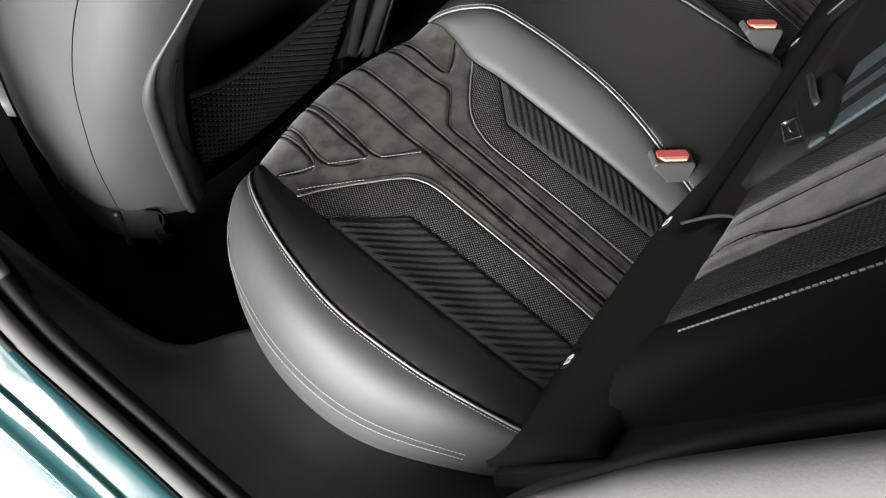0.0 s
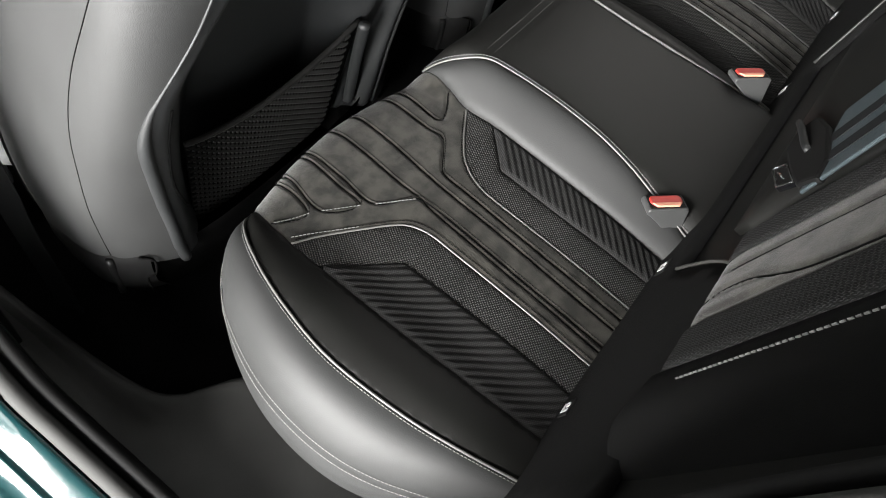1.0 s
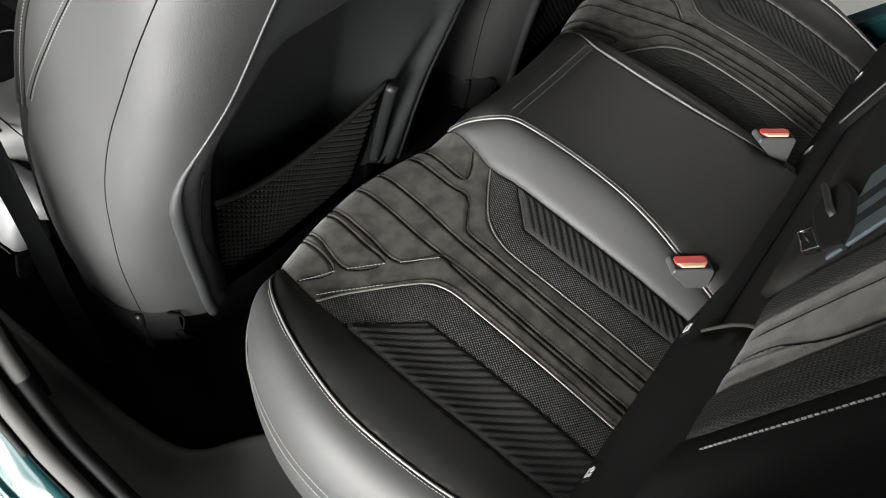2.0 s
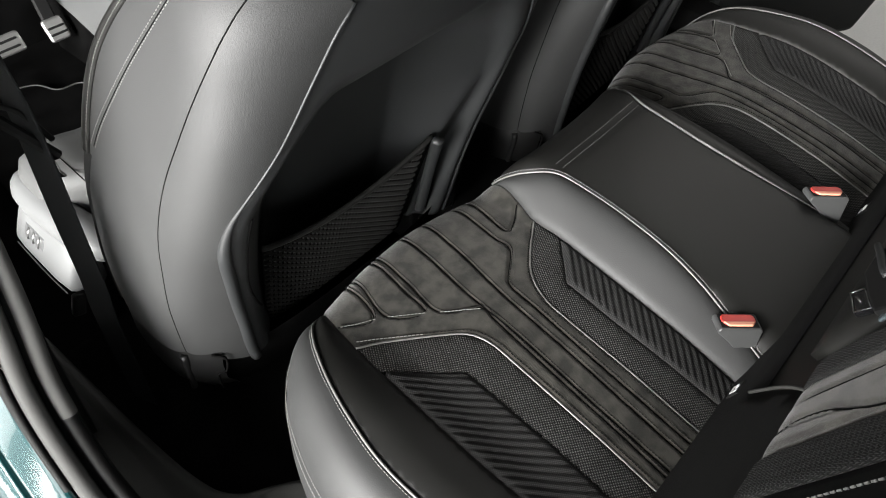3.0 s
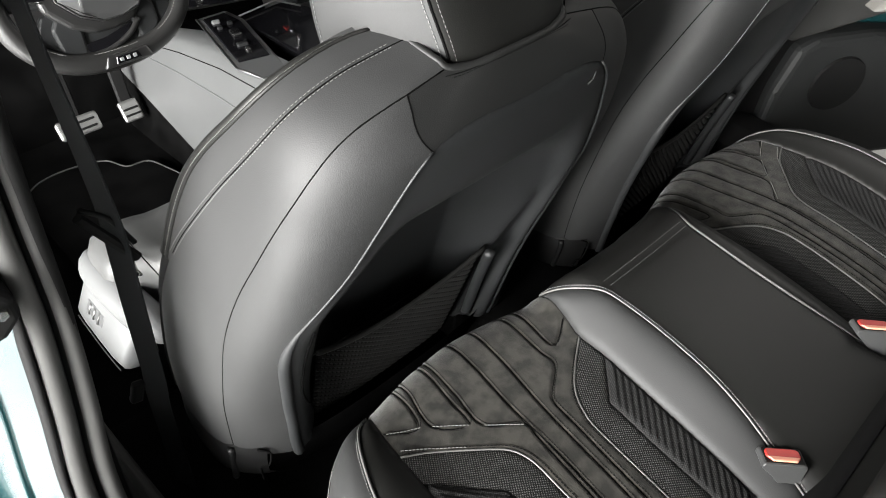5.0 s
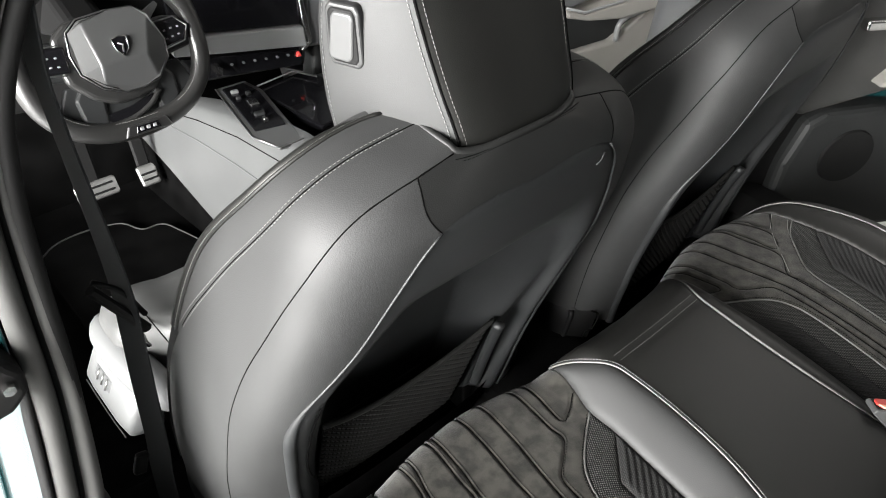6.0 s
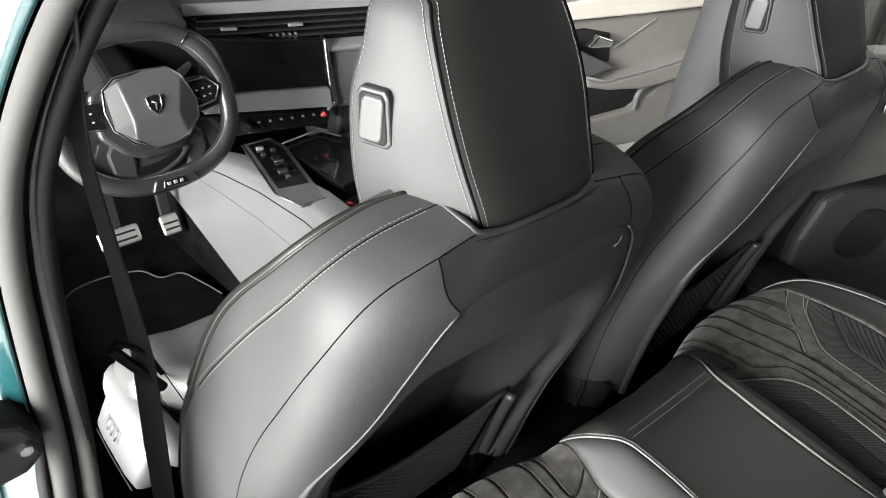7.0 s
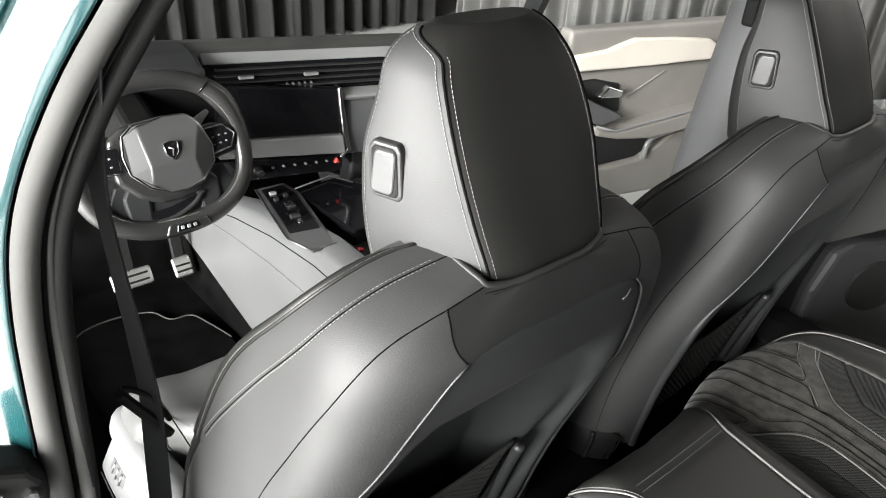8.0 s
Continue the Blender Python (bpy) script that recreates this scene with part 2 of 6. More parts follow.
def tube(points, r, sides=8, closed=False, squash=1.0, ends=True):
    """A round bar along 3D points, as verts and faces."""
    pts = [Vector(p) for p in points]
    n, verts, faces = len(pts), [], []
    side = None
    for i, p in enumerate(pts):
        a, b = pts[(i - 1) % n] if closed or i else p, pts[(i + 1) % n] if closed or i < n - 1 else p
        way = (b - a).normalized()
        if side is None:
            side = way.orthogonal().normalized()
        side = (side - way * side.dot(way)).normalized()
        up = way.cross(side)
        rr = r[i] if isinstance(r, (list, tuple)) else r
        for k in range(sides):
            f = 2 * math.pi * k / sides
            verts.append(p + side * (rr * math.cos(f)) + up * (rr * squash * math.sin(f)))
    for i in range(n if closed else n - 1):
        for k in range(sides):
            a, b = i * sides + k, i * sides + (k + 1) % sides
            c, d = ((i + 1) % n) * sides + (k + 1) % sides, ((i + 1) % n) * sides + k
            faces.append((a, b, c, d))
    if ends and not closed:
        faces += [tuple(range(sides))[::-1], tuple((n - 1) * sides + k for k in range(sides))]
    return shaped("tube", verts, faces)


def bar(points, width, thick, up=(0, 0, 1), round_off=0.3):
    """A flat strap or bar with softened edges along 3D points; up: the flat side's normal."""
    pts = [Vector(p) for p in points]
    n, verts, faces = len(pts), [], []
    e = round_off * thick
    ring = [(-width / 2, -thick / 2 + e), (-width / 2 + e, -thick / 2), (width / 2 - e, -thick / 2), (width / 2, -thick / 2 + e),
            (width / 2, thick / 2 - e), (width / 2 - e, thick / 2), (-width / 2 + e, thick / 2), (-width / 2, thick / 2 - e)]
    for i, p in enumerate(pts):
        way = (pts[min(i + 1, n - 1)] - pts[max(i - 1, 0)]).normalized()
        u = up[i] if isinstance(up, list) else Vector(up)
        side = way.cross(u).normalized()
        top = side.cross(way)
        verts += [p + side * a + top * b for a, b in ring]
    m = len(ring)
    for i in range(n - 1):
        faces += [(i * m + k, i * m + (k + 1) % m, (i + 1) * m + (k + 1) % m, (i + 1) * m + k) for k in range(m)]
    faces += [tuple(range(m))[::-1], tuple((n - 1) * m + k for k in range(m))]
    return shaped("bar", verts, faces, False)


def stitches(points, gap=0.0052, long=0.0036, r=0.0007, lift=0.0):
    """A row of thread stitches along 3D points, as one mesh."""
    verts, faces = [], []
    row = smooth_path(points, gap)
    for i in range(len(row) - 1):
        p, way = row[i] + Vector((0, 0, lift)), (row[i + 1] - row[i]).normalized()
        side = way.cross(Vector((0, 0, 1)))
        side = side.normalized() if side.length > 1e-4 else Vector((1, 0, 0))
        up = side.cross(way)
        k = len(verts)
        q = p + way * long
        verts += [p - way * 0.0003, p + side * r + up * r * 0.3, p + up * r * 1.3, p - side * r + up * r * 0.3, p - up * r,
                  q + way * 0.0003, q + side * r + up * r * 0.3, q + up * r * 1.3, q - side * r + up * r * 0.3, q - up * r]
        for a, b in ((1, 2), (2, 3), (3, 4), (4, 1)):
            faces += [(k + a, k + b, k + b + 5, k + a + 5), (k, k + b, k + a), (k + 5, k + a + 5, k + b + 5)]
    return shaped("stitches", verts, faces, False)


def block(lo, hi, bevel=0.01, segments=3):
    bm = bmesh.new()
    bmesh.ops.create_cube(bm, size=1)
    for v in bm.verts:
        v.co = Vector([(lo[i] + hi[i]) / 2 + v.co[i] * (hi[i] - lo[i]) for i in range(3)])
    if bevel:
        bmesh.ops.bevel(bm, geom=bm.edges[:], offset=bevel, segments=segments, affect="EDGES", profile=0.5)
    return bm


def prism(outline, lo, hi, axis="x", bevel=0.004, segments=2):
    """An outline pushed out along an axis; outline: (y, z), (x, z) or (x, y) pairs."""
    bm = bmesh.new()
    put = {"x": lambda p, d: (d, p[0], p[1]), "y": lambda p, d: (p[0], d, p[1]), "z": lambda p, d: (p[0], p[1], d)}[axis]
    a, b = [bm.verts.new(put(p, lo)) for p in outline], [bm.verts.new(put(p, hi)) for p in outline]
    bm.faces.new(a)
    bm.faces.new(b[::-1])
    n = len(outline)
    for i in range(n):
        bm.faces.new((a[i], b[i], b[(i + 1) % n], a[(i + 1) % n]))
    bmesh.ops.recalc_face_normals(bm, faces=bm.faces)
    if bevel:
        bmesh.ops.bevel(bm, geom=bm.edges[:], offset=bevel, segments=segments, affect="EDGES", profile=0.5, clamp_overlap=True)
    return bm


def moved(bm, m):
    bmesh.ops.transform(bm, matrix=m, verts=bm.verts)
    return bm


def loft(rows, closed=False, caps=False):
    """A skin through rows of equally many points."""
    n = len(rows[0])
    verts = [p for row in rows for p in row]
    faces = []
    for i in range(len(rows) - 1):
        for k in range(n if closed else n - 1):
            j = (k + 1) % n
            faces.append((i * n + k, i * n + j, (i + 1) * n + j, (i + 1) * n + k))
    if caps:
        faces += [tuple(range(n))[::-1], tuple((len(rows) - 1) * n + k for k in range(n))]
    return shaped("loft", verts, faces)


def edge_distance(points, outline):
    """Distance of each 2D point from a closed outline, or from an open line given as pairs of ends."""
    p = np.asarray(points, float)[:, None, :]
    a = np.asarray([e[0] for e in outline], float)[None]
    b = np.asarray([e[1] for e in outline], float)[None]
    d = b - a
    t = np.clip(((p - a) * d).sum(-1) / np.maximum((d * d).sum(-1), 1e-12), 0, 1)
    return np.sqrt((((a + t[..., None] * d) - p) ** 2).sum(-1)).min(1)


def edges_of(line, closed=False):
    return [(line[i], line[(i + 1) % len(line)]) for i in range(len(line) if closed else len(line) - 1)]


def inside(points, outline):
    p, o = np.asarray(points, float), np.asarray(outline, float)
    hit = np.zeros(len(p), bool)
    for (x0, y0), (x1, y1) in zip(o, np.roll(o, -1, 0)):
        cross = (y0 > p[:, 1]) != (y1 > p[:, 1])
        hit ^= cross & (p[:, 0] < (x1 - x0) * (p[:, 1] - y0) / (y1 - y0 + 1e-15) + x0)
    return hit


def panel(outline, step, surface, puff=0.004, puff_width=0.012, tuck=0.006, extra=None, aspect=1.0, even=False):
    """An upholstery panel: an outline on a surface of two numbers, filled with a fine skin that swells from its edges and tucks in at them.
    surface(u, v, lift) gives the place; extra(points) more lift; aspect: metres of v for one of u."""
    line = []
    for i, p in enumerate(outline):
        q = outline[(i + 1) % len(outline)]
        m = max(1, int(math.hypot((q[0] - p[0]) / aspect, q[1] - p[1]) / (step * 1.2)))
        line += [(p[0] + (q[0] - p[0]) * k / m, p[1] + (q[1] - p[1]) * k / m) for k in range(m)]
    o = np.array(line)
    us, vs = np.arange(o[:, 0].min(), o[:, 0].max(), step * aspect), np.arange(o[:, 1].min(), o[:, 1].max(), step)
    grid = np.array([(u + (0.5 * step * aspect if j % 2 else 0), v) for j, v in enumerate(vs) for u in us])
    scale = np.array([1 / aspect, 1])
    edges = [(np.array(a) * scale, np.array(b) * scale) for a, b in edges_of(line, True)]
    if len(grid):
        grid = grid[inside(grid, o)]
    if len(grid):
        grid = grid[edge_distance(grid * scale, edges) > step * 0.55]
    every = [Vector(p) for p in line] + [Vector(p) for p in grid]
    n = len(line)
    got = delaunay_2d_cdt(every, [], [list(range(n))], 1, 1e-7)
    pts, tris = np.array([(v.x, v.y) for v in got[0]]), got[2]
    d = edge_distance(pts * scale, edges)
    lift = puff * (1 - np.exp(-d / puff_width))
    if extra is not None:
        lift = lift + extra(pts) * (1 - np.exp(-((d / 0.0035) ** 2)))
    verts = [surface(u, v, h) for (u, v), h in zip(pts, lift)]
    faces = [tuple(f) for f in tris]
    count = {}
    for f in faces:
        for a, b in zip(f, f[1:] + f[:1]):
            count[(a, b)] = count.get((a, b), 0) + 1
    rim = [(a, b) for a, b in count if (b, a) not in count]
    below = {}
    for a, b in rim:
        for k in (a, b):
            if k not in below:
                below[k] = len(verts)
                verts.append(surface(pts[k][0], pts[k][1], -tuck))
        faces.append((b, a, below[a], below[b]))
    me = shaped("panel", verts, faces)
    if even:
        which = list(range(len(pts))) + sorted(below, key=below.get)
        me.normals_split_custom_set_from_vertices([(surface(pts[k][0], pts[k][1], 1.0) - surface(pts[k][0], pts[k][1], 0.0)).normalized() for k in which])
    return me


def mirrored(me, middle):
    """A copy of a mesh on the other side of the plane x = middle."""
    out = me.copy()
    co = np.empty(len(out.vertices) * 3)
    out.vertices.foreach_get("co", co)
    co[0::3] = 2 * middle - co[0::3]
    out.vertices.foreach_set("co", co)
    out.flip_normals()
    return out


# ---- the large shapes ----
def lerp_table(t, table):
    """Smooth reading of a short table of (place, value)."""
    if t <= table[0][0]:
        return table[0][1]
    for i in range(len(table) - 1):
        (a, p), (b, q) = table[i], table[i + 1]
        if t <= b:
            m0 = (q - table[i - 1][1]) / (b - table[i - 1][0]) if i else (q - p) / (b - a)
            m1 = (table[i + 2][1] - p) / (table[i + 2][0] - a) if i + 2 < len(table) else (q - p) / (b - a)
            s, h = (t - a) / (b - a), b - a
            return ((2 * s**3 - 3 * s**2 + 1) * p + (s**3 - 2 * s**2 + s) * h * m0
                    + (3 * s**2 - 2 * s**3) * q + (s**3 - s**2) * h * m1)
    return table[-1][1]


def step01(t):
    t = min(1.0, max(0.0, t))
    return t * t * (3 - 2 * t)


MIDDLE = 0.006
BENCH_DISH = [(0.0, 0.500), (0.09, 0.523), (0.20, 0.550), (0.35, 0.572), (0.45, 0.572), (0.60, 0.566)]
BENCH_MIDDLE = [(0.0, 0.555), (0.155, 0.580), (0.30, 0.604), (0.45, 0.620), (0.60, 0.620)]
BENCH_FRONT = [(0.0, 0.525), (0.12, 0.530), (0.17, 0.545), (0.23, 0.566), (0.32, 0.584), (0.38, 0.584), (0.44, 0.578), (0.54, 0.552), (0.62, 0.50)]


def bench_top(x, y):
    """Height of the bench cushion's upper side; the same on both sides of the car."""
    x = abs((2 * MIDDLE - x if x > MIDDLE else x) - 0.02)
    dish, middle = lerp_table(y, BENCH_DISH), lerp_table(y, BENCH_MIDDLE)
    s = step01((x - 0.125) / 0.085)
    z = middle * (1 - s) + dish * s
    z += 0.022 * step01((x - 0.48) / 0.11)
    r = 0.055
    d = lerp_table(x, BENCH_FRONT) - y
    if d < r:
        d = max(d, 0.0)
        z -= r - math.sqrt(max(r * r - (r - d) ** 2, 0.0))
    return z


SEAT_HALF = [(0.24, 0.290), (0.40, 0.299), (0.50, 0.303), (0.60, 0.301), (0.70, 0.289), (0.85, 0.273), (0.95, 0.256), (1.02, 0.236), (1.06, 0.207), (1.085, 0.158), (1.10, 0.088)]
SEAT_BACK = [(0.24, 0.672), (0.40, 0.640), (0.50, 0.616), (0.60, 0.590), (0.80, 0.533), (0.95, 0.4925), (1.02, 0.475), (1.06, 0.478), (1.10, 0.495)]
HOLLOW_HALF = [(0.24, 0.250), (0.33, 0.262), (0.40, 0.275), (0.47, 0.296), (0.55, 0.304), (0.70, 0.288), (0.85, 0.274), (0.95, 0.258), (1.02, 0.236), (1.06, 0.207), (1.085, 0.158), (1.10, 0.088)]
HOLLOW_BACK = [(0.24, 0.708), (0.33, 0.695), (0.40, 0.680), (0.50, 0.657), (0.60, 0.627), (0.80, 0.555), (0.95, 0.500), (1.02, 0.475), (1.06, 0.478), (1.10, 0.495)]
SEAT_SQUARE = [(0.40, 3.2), (0.62, 3.3), (0.76, 4.6), (0.90, 5.6), (0.98, 4.2), (1.04, 3.1), (1.10, 2.9)]
SEAT_DEEP = [(0.24, 0.115), (0.33, 0.118), (0.40, 0.125), (0.55, 0.15), (0.75, 0.155), (0.92, 0.14), (1.02, 0.12), (1.10, 0.09)]


def seat_skin(a, z, half=SEAT_HALF, back=SEAT_BACK):
    """A front seat's backrest skin, about the seat's own middle line: a from -1 (outer front edge) over 0 (the back) to 1."""
    f = a * math.radians(118)
    s, c = math.sin(f), math.cos(f)
    n = lerp_table(z, SEAT_SQUARE)
    r = (abs(s) ** n + abs(c) ** n) ** (-1 / n)
    w, d = lerp_table(z, half), lerp_table(z, SEAT_DEEP)
    return w * r * s - (0.020 * step01((1.0 - z) / 0.28) if half is SEAT_HALF else 0.0), lerp_table(z, back) + d * (1 - r * c), z


# ---- the hall round the car ----
single("ground", block((-14, -14, -0.05), (14, 14, 0.0), 0), HALL_FLOOR, "pale polished hall floor", "floor", kind="structure")
# Unseen wall and windows, added to give the left lamps an opening.
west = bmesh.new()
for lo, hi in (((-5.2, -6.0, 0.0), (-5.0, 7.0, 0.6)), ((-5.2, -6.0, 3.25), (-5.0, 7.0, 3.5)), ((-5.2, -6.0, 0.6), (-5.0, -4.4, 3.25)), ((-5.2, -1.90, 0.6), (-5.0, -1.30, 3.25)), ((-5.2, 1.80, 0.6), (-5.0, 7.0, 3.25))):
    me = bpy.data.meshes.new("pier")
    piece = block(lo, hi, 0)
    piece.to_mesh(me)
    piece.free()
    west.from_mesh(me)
single("wall_west", west, HALL_WALL, "unseen grey hall wall with openings added for the left lamps", "wall", kind="structure")
# Glowing sheet added behind the windows as an extra source of light.
single("backdrop", block((-6.6, -6.0, 0.2), (-6.5, 3.5, 3.6), 0), glow_material("added_window_glow", (0.95, 0.98, 1.0), 2.0), "glowing sheet added outside the unseen windows", "backdrop", kind="structure")
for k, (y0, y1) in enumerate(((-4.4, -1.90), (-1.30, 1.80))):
    window = thing("window_%d" % (k + 1), "unseen hall window added for the left lamps", "window", (-5.1, (y0 + y1) / 2, 0.6), kind="structure")
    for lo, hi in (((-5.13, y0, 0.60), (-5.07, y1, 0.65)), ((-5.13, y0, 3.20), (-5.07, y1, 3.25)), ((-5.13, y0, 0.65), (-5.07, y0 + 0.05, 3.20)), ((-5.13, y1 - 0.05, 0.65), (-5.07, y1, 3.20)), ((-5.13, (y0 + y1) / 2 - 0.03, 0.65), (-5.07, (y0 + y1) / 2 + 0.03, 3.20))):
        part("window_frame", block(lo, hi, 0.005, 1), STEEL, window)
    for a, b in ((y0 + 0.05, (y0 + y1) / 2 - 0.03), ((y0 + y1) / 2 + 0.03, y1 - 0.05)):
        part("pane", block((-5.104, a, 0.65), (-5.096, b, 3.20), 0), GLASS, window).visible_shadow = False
for name, lo, hi in (("wall_south", (-5.2, -6.2, 0), (6.2, -6.0, 3.5)),
                     ("wall_east", (6.0, -6, 0), (6.2, 7, 3.5)), ("wall_north", (-5.2, 7.0, 0), (6.2, 7.2, 3.5))):
    single(name, block(lo, hi, 0), HALL_WALL, "plain grey hall wall", "wall", kind="structure")
single("ceiling", block((-5.2, -6.2, 3.5), (6.2, 7.2, 3.6), 0), HALL_WALL, "plain grey hall ceiling", "ceiling", kind="structure")


def curtain(label, start, end, high, mat):
    a, b = Vector(start), Vector(end)
    way, n = (b - a), 1100
    side = Vector((-way.y, way.x, 0)).normalized()
    rows = []
    for z in (0.02, high * 0.5, high):
        row = []
        for i in range(n + 1):
            s = i / n * way.length
            fold = 0.085 * math.sin(s * 34 + 1.7 * math.sin(s * 2.6)) + 0.03 * math.sin(s * 79 + 0.4 * z)
            row.append(a + way * (i / n) + side * fold + Vector((0, 0, z)))
        rows.append(row)
    me = loft(rows)
    ob = single("curtain", me, mat, label, "curtain", "hall curtains")
    solid = ob.modifiers.new("thickness", "SOLIDIFY")
    solid.thickness = 0.004


curtain("dark grey pleated curtain hanging to the floor", (-4.8, 4.7, 0), (3.0, 4.7, 0), 3.4, CURTAIN)
curtain("grey pleated curtain beside the hall corner, light in its paler tone", (3.1, 4.6, 0), (4.3, 0.2, 0), 3.4, CURTAIN_LIT)

# ---- rear bench: the cushion ----
def on_bench(x, y, lift=0.0):
    e = 0.002
    z = bench_top(x, y)
    dx, dy = (bench_top(x + e, y) - bench_top(x - e, y)) / (2 * e), (bench_top(x, y + e) - bench_top(x, y - e)) / (2 * e)
    n = Vector((-dx, -dy, 1)).normalized()
    return Vector((x, y, z)) + n * lift


def over_bench(line, gap=0.006, lift=0.0):
    return [on_bench(x, y, lift) for x, y in flat(line, gap)]


BACK_EDGE = 0.06
SEAM_OUT = [(-0.478, 0.574), (-0.497, 0.520), (-0.506, 0.466), (-0.512, 0.387), (-0.514, 0.298), (-0.508, 0.177), (-0.498, BACK_EDGE)]
FAB_OUT = [(-0.506, 0.466), (-0.472, 0.450), (-0.427, 0.414), (-0.395, 0.385), (-0.384, 0.365), (-0.380, 0.341), (-0.381, 0.300), (-0.382, 0.200), (-0.381, BACK_EDGE)]
FAB_IN = [(-0.174, 0.437), (-0.222, 0.407), (-0.254, 0.381), (-0.272, 0.351), (-0.279, 0.313), (-0.280, 0.200), (-0.278, BACK_EDGE)]
SEAM_IN = [(-0.151, 0.533), (-0.164, 0.475), (-0.174, 0.437), (-0.175, 0.389), (-0.178, 0.350), (-0.181, 0.264), (-0.182, 0.167), (-0.184, BACK_EDGE)]
PIPE_OUT = [(-0.478, 0.574), (-0.523, 0.529), (-0.557, 0.470), (-0.583, 0.391), (-0.595, 0.321), (-0.592, 0.235), (-0.581, 0.165), (-0.555, BACK_EDGE)]
PIPE_IN = [(-0.151, 0.533), (-0.131, 0.490), (-0.112, 0.454), (-0.107, 0.424), (-0.105, 0.346), (-0.109, 0.266), (-0.118, 0.204), (-0.130, 0.150), (-0.150, BACK_EDGE)]
CHEVRON_OUT = [(-0.504, 0.415), (-0.434, 0.345), (-0.433, 0.274), (-0.428, BACK_EDGE)]
CHEVRON_IN = [(-0.177, 0.387), (-0.232, 0.336), (-0.234, 0.230), (-0.226, BACK_EDGE)]
PLEATS = [
    [(-0.430, 0.574), (-0.438, 0.552), (-0.455, 0.487), (-0.499, 0.508)],
    [(-0.418, 0.574), (-0.427, 0.541), (-0.442, 0.477), (-0.403, 0.444), (-0.395, 0.489), (-0.385, 0.549), (-0.378, 0.576)],
    [(-0.366, 0.578), (-0.375, 0.548), (-0.383, 0.490), (-0.390, 0.431), (-0.347, 0.394), (-0.349, 0.374), (-0.353, 0.334), (-0.358, 0.239), (-0.359, 0.148), (-0.359, BACK_EDGE)],
    [(-0.316, 0.580), (-0.323, 0.553), (-0.330, 0.496), (-0.342, 0.417), (-0.346, 0.339), (-0.350, 0.264), (-0.352, 0.189), (-0.349, BACK_EDGE)],
    [(-0.276, 0.576), (-0.283, 0.545), (-0.293, 0.476), (-0.312, 0.374), (-0.318, 0.267), (-0.321, 0.173), (-0.319, BACK_EDGE)],
    [(-0.225, 0.560), (-0.232, 0.504), (-0.238, 0.459), (-0.240, 0.430), (-0.285, 0.398), (-0.293, 0.384), (-0.297, 0.338), (-0.301, 0.279), (-0.303, 0.185), (-0.300, BACK_EDGE)],
    [(-0.200, 0.555), (-0.209, 0.502), (-0.216, 0.455), (-0.193, 0.460), (-0.168, 0.475)],
]


def crease(lines, depth, width, aspect=1.0):
    """Lift that is cut by grooves along the lines."""
    segments = [e for line in lines for e in edges_of(flat(line, 0.012))]
    return lambda pts: -depth * np.exp(-((edge_distance(pts, segments) / width) ** 2))


def ribs(direction, spacing, high):
    """Lift of parallel cords, lying along a direction."""
    nx, ny = -direction[1], direction[0]
    size = math.hypot(nx, ny)
    def lift(pts):
        f = (pts[:, 0] * nx + pts[:, 1] * ny) / size / spacing
        return high * np.sqrt(np.abs(np.sin(np.pi * f)))
    return lift


def front_edge(x0, x1, n=24):
    out = []
    for i in range(n + 1):
        x = x0 + (x1 - x0) * i / n
        out.append((x, lerp_table(abs((2 * MIDDLE - x if x > MIDDLE else x) - 0.02), BENCH_FRONT) - 0.002))
    return out


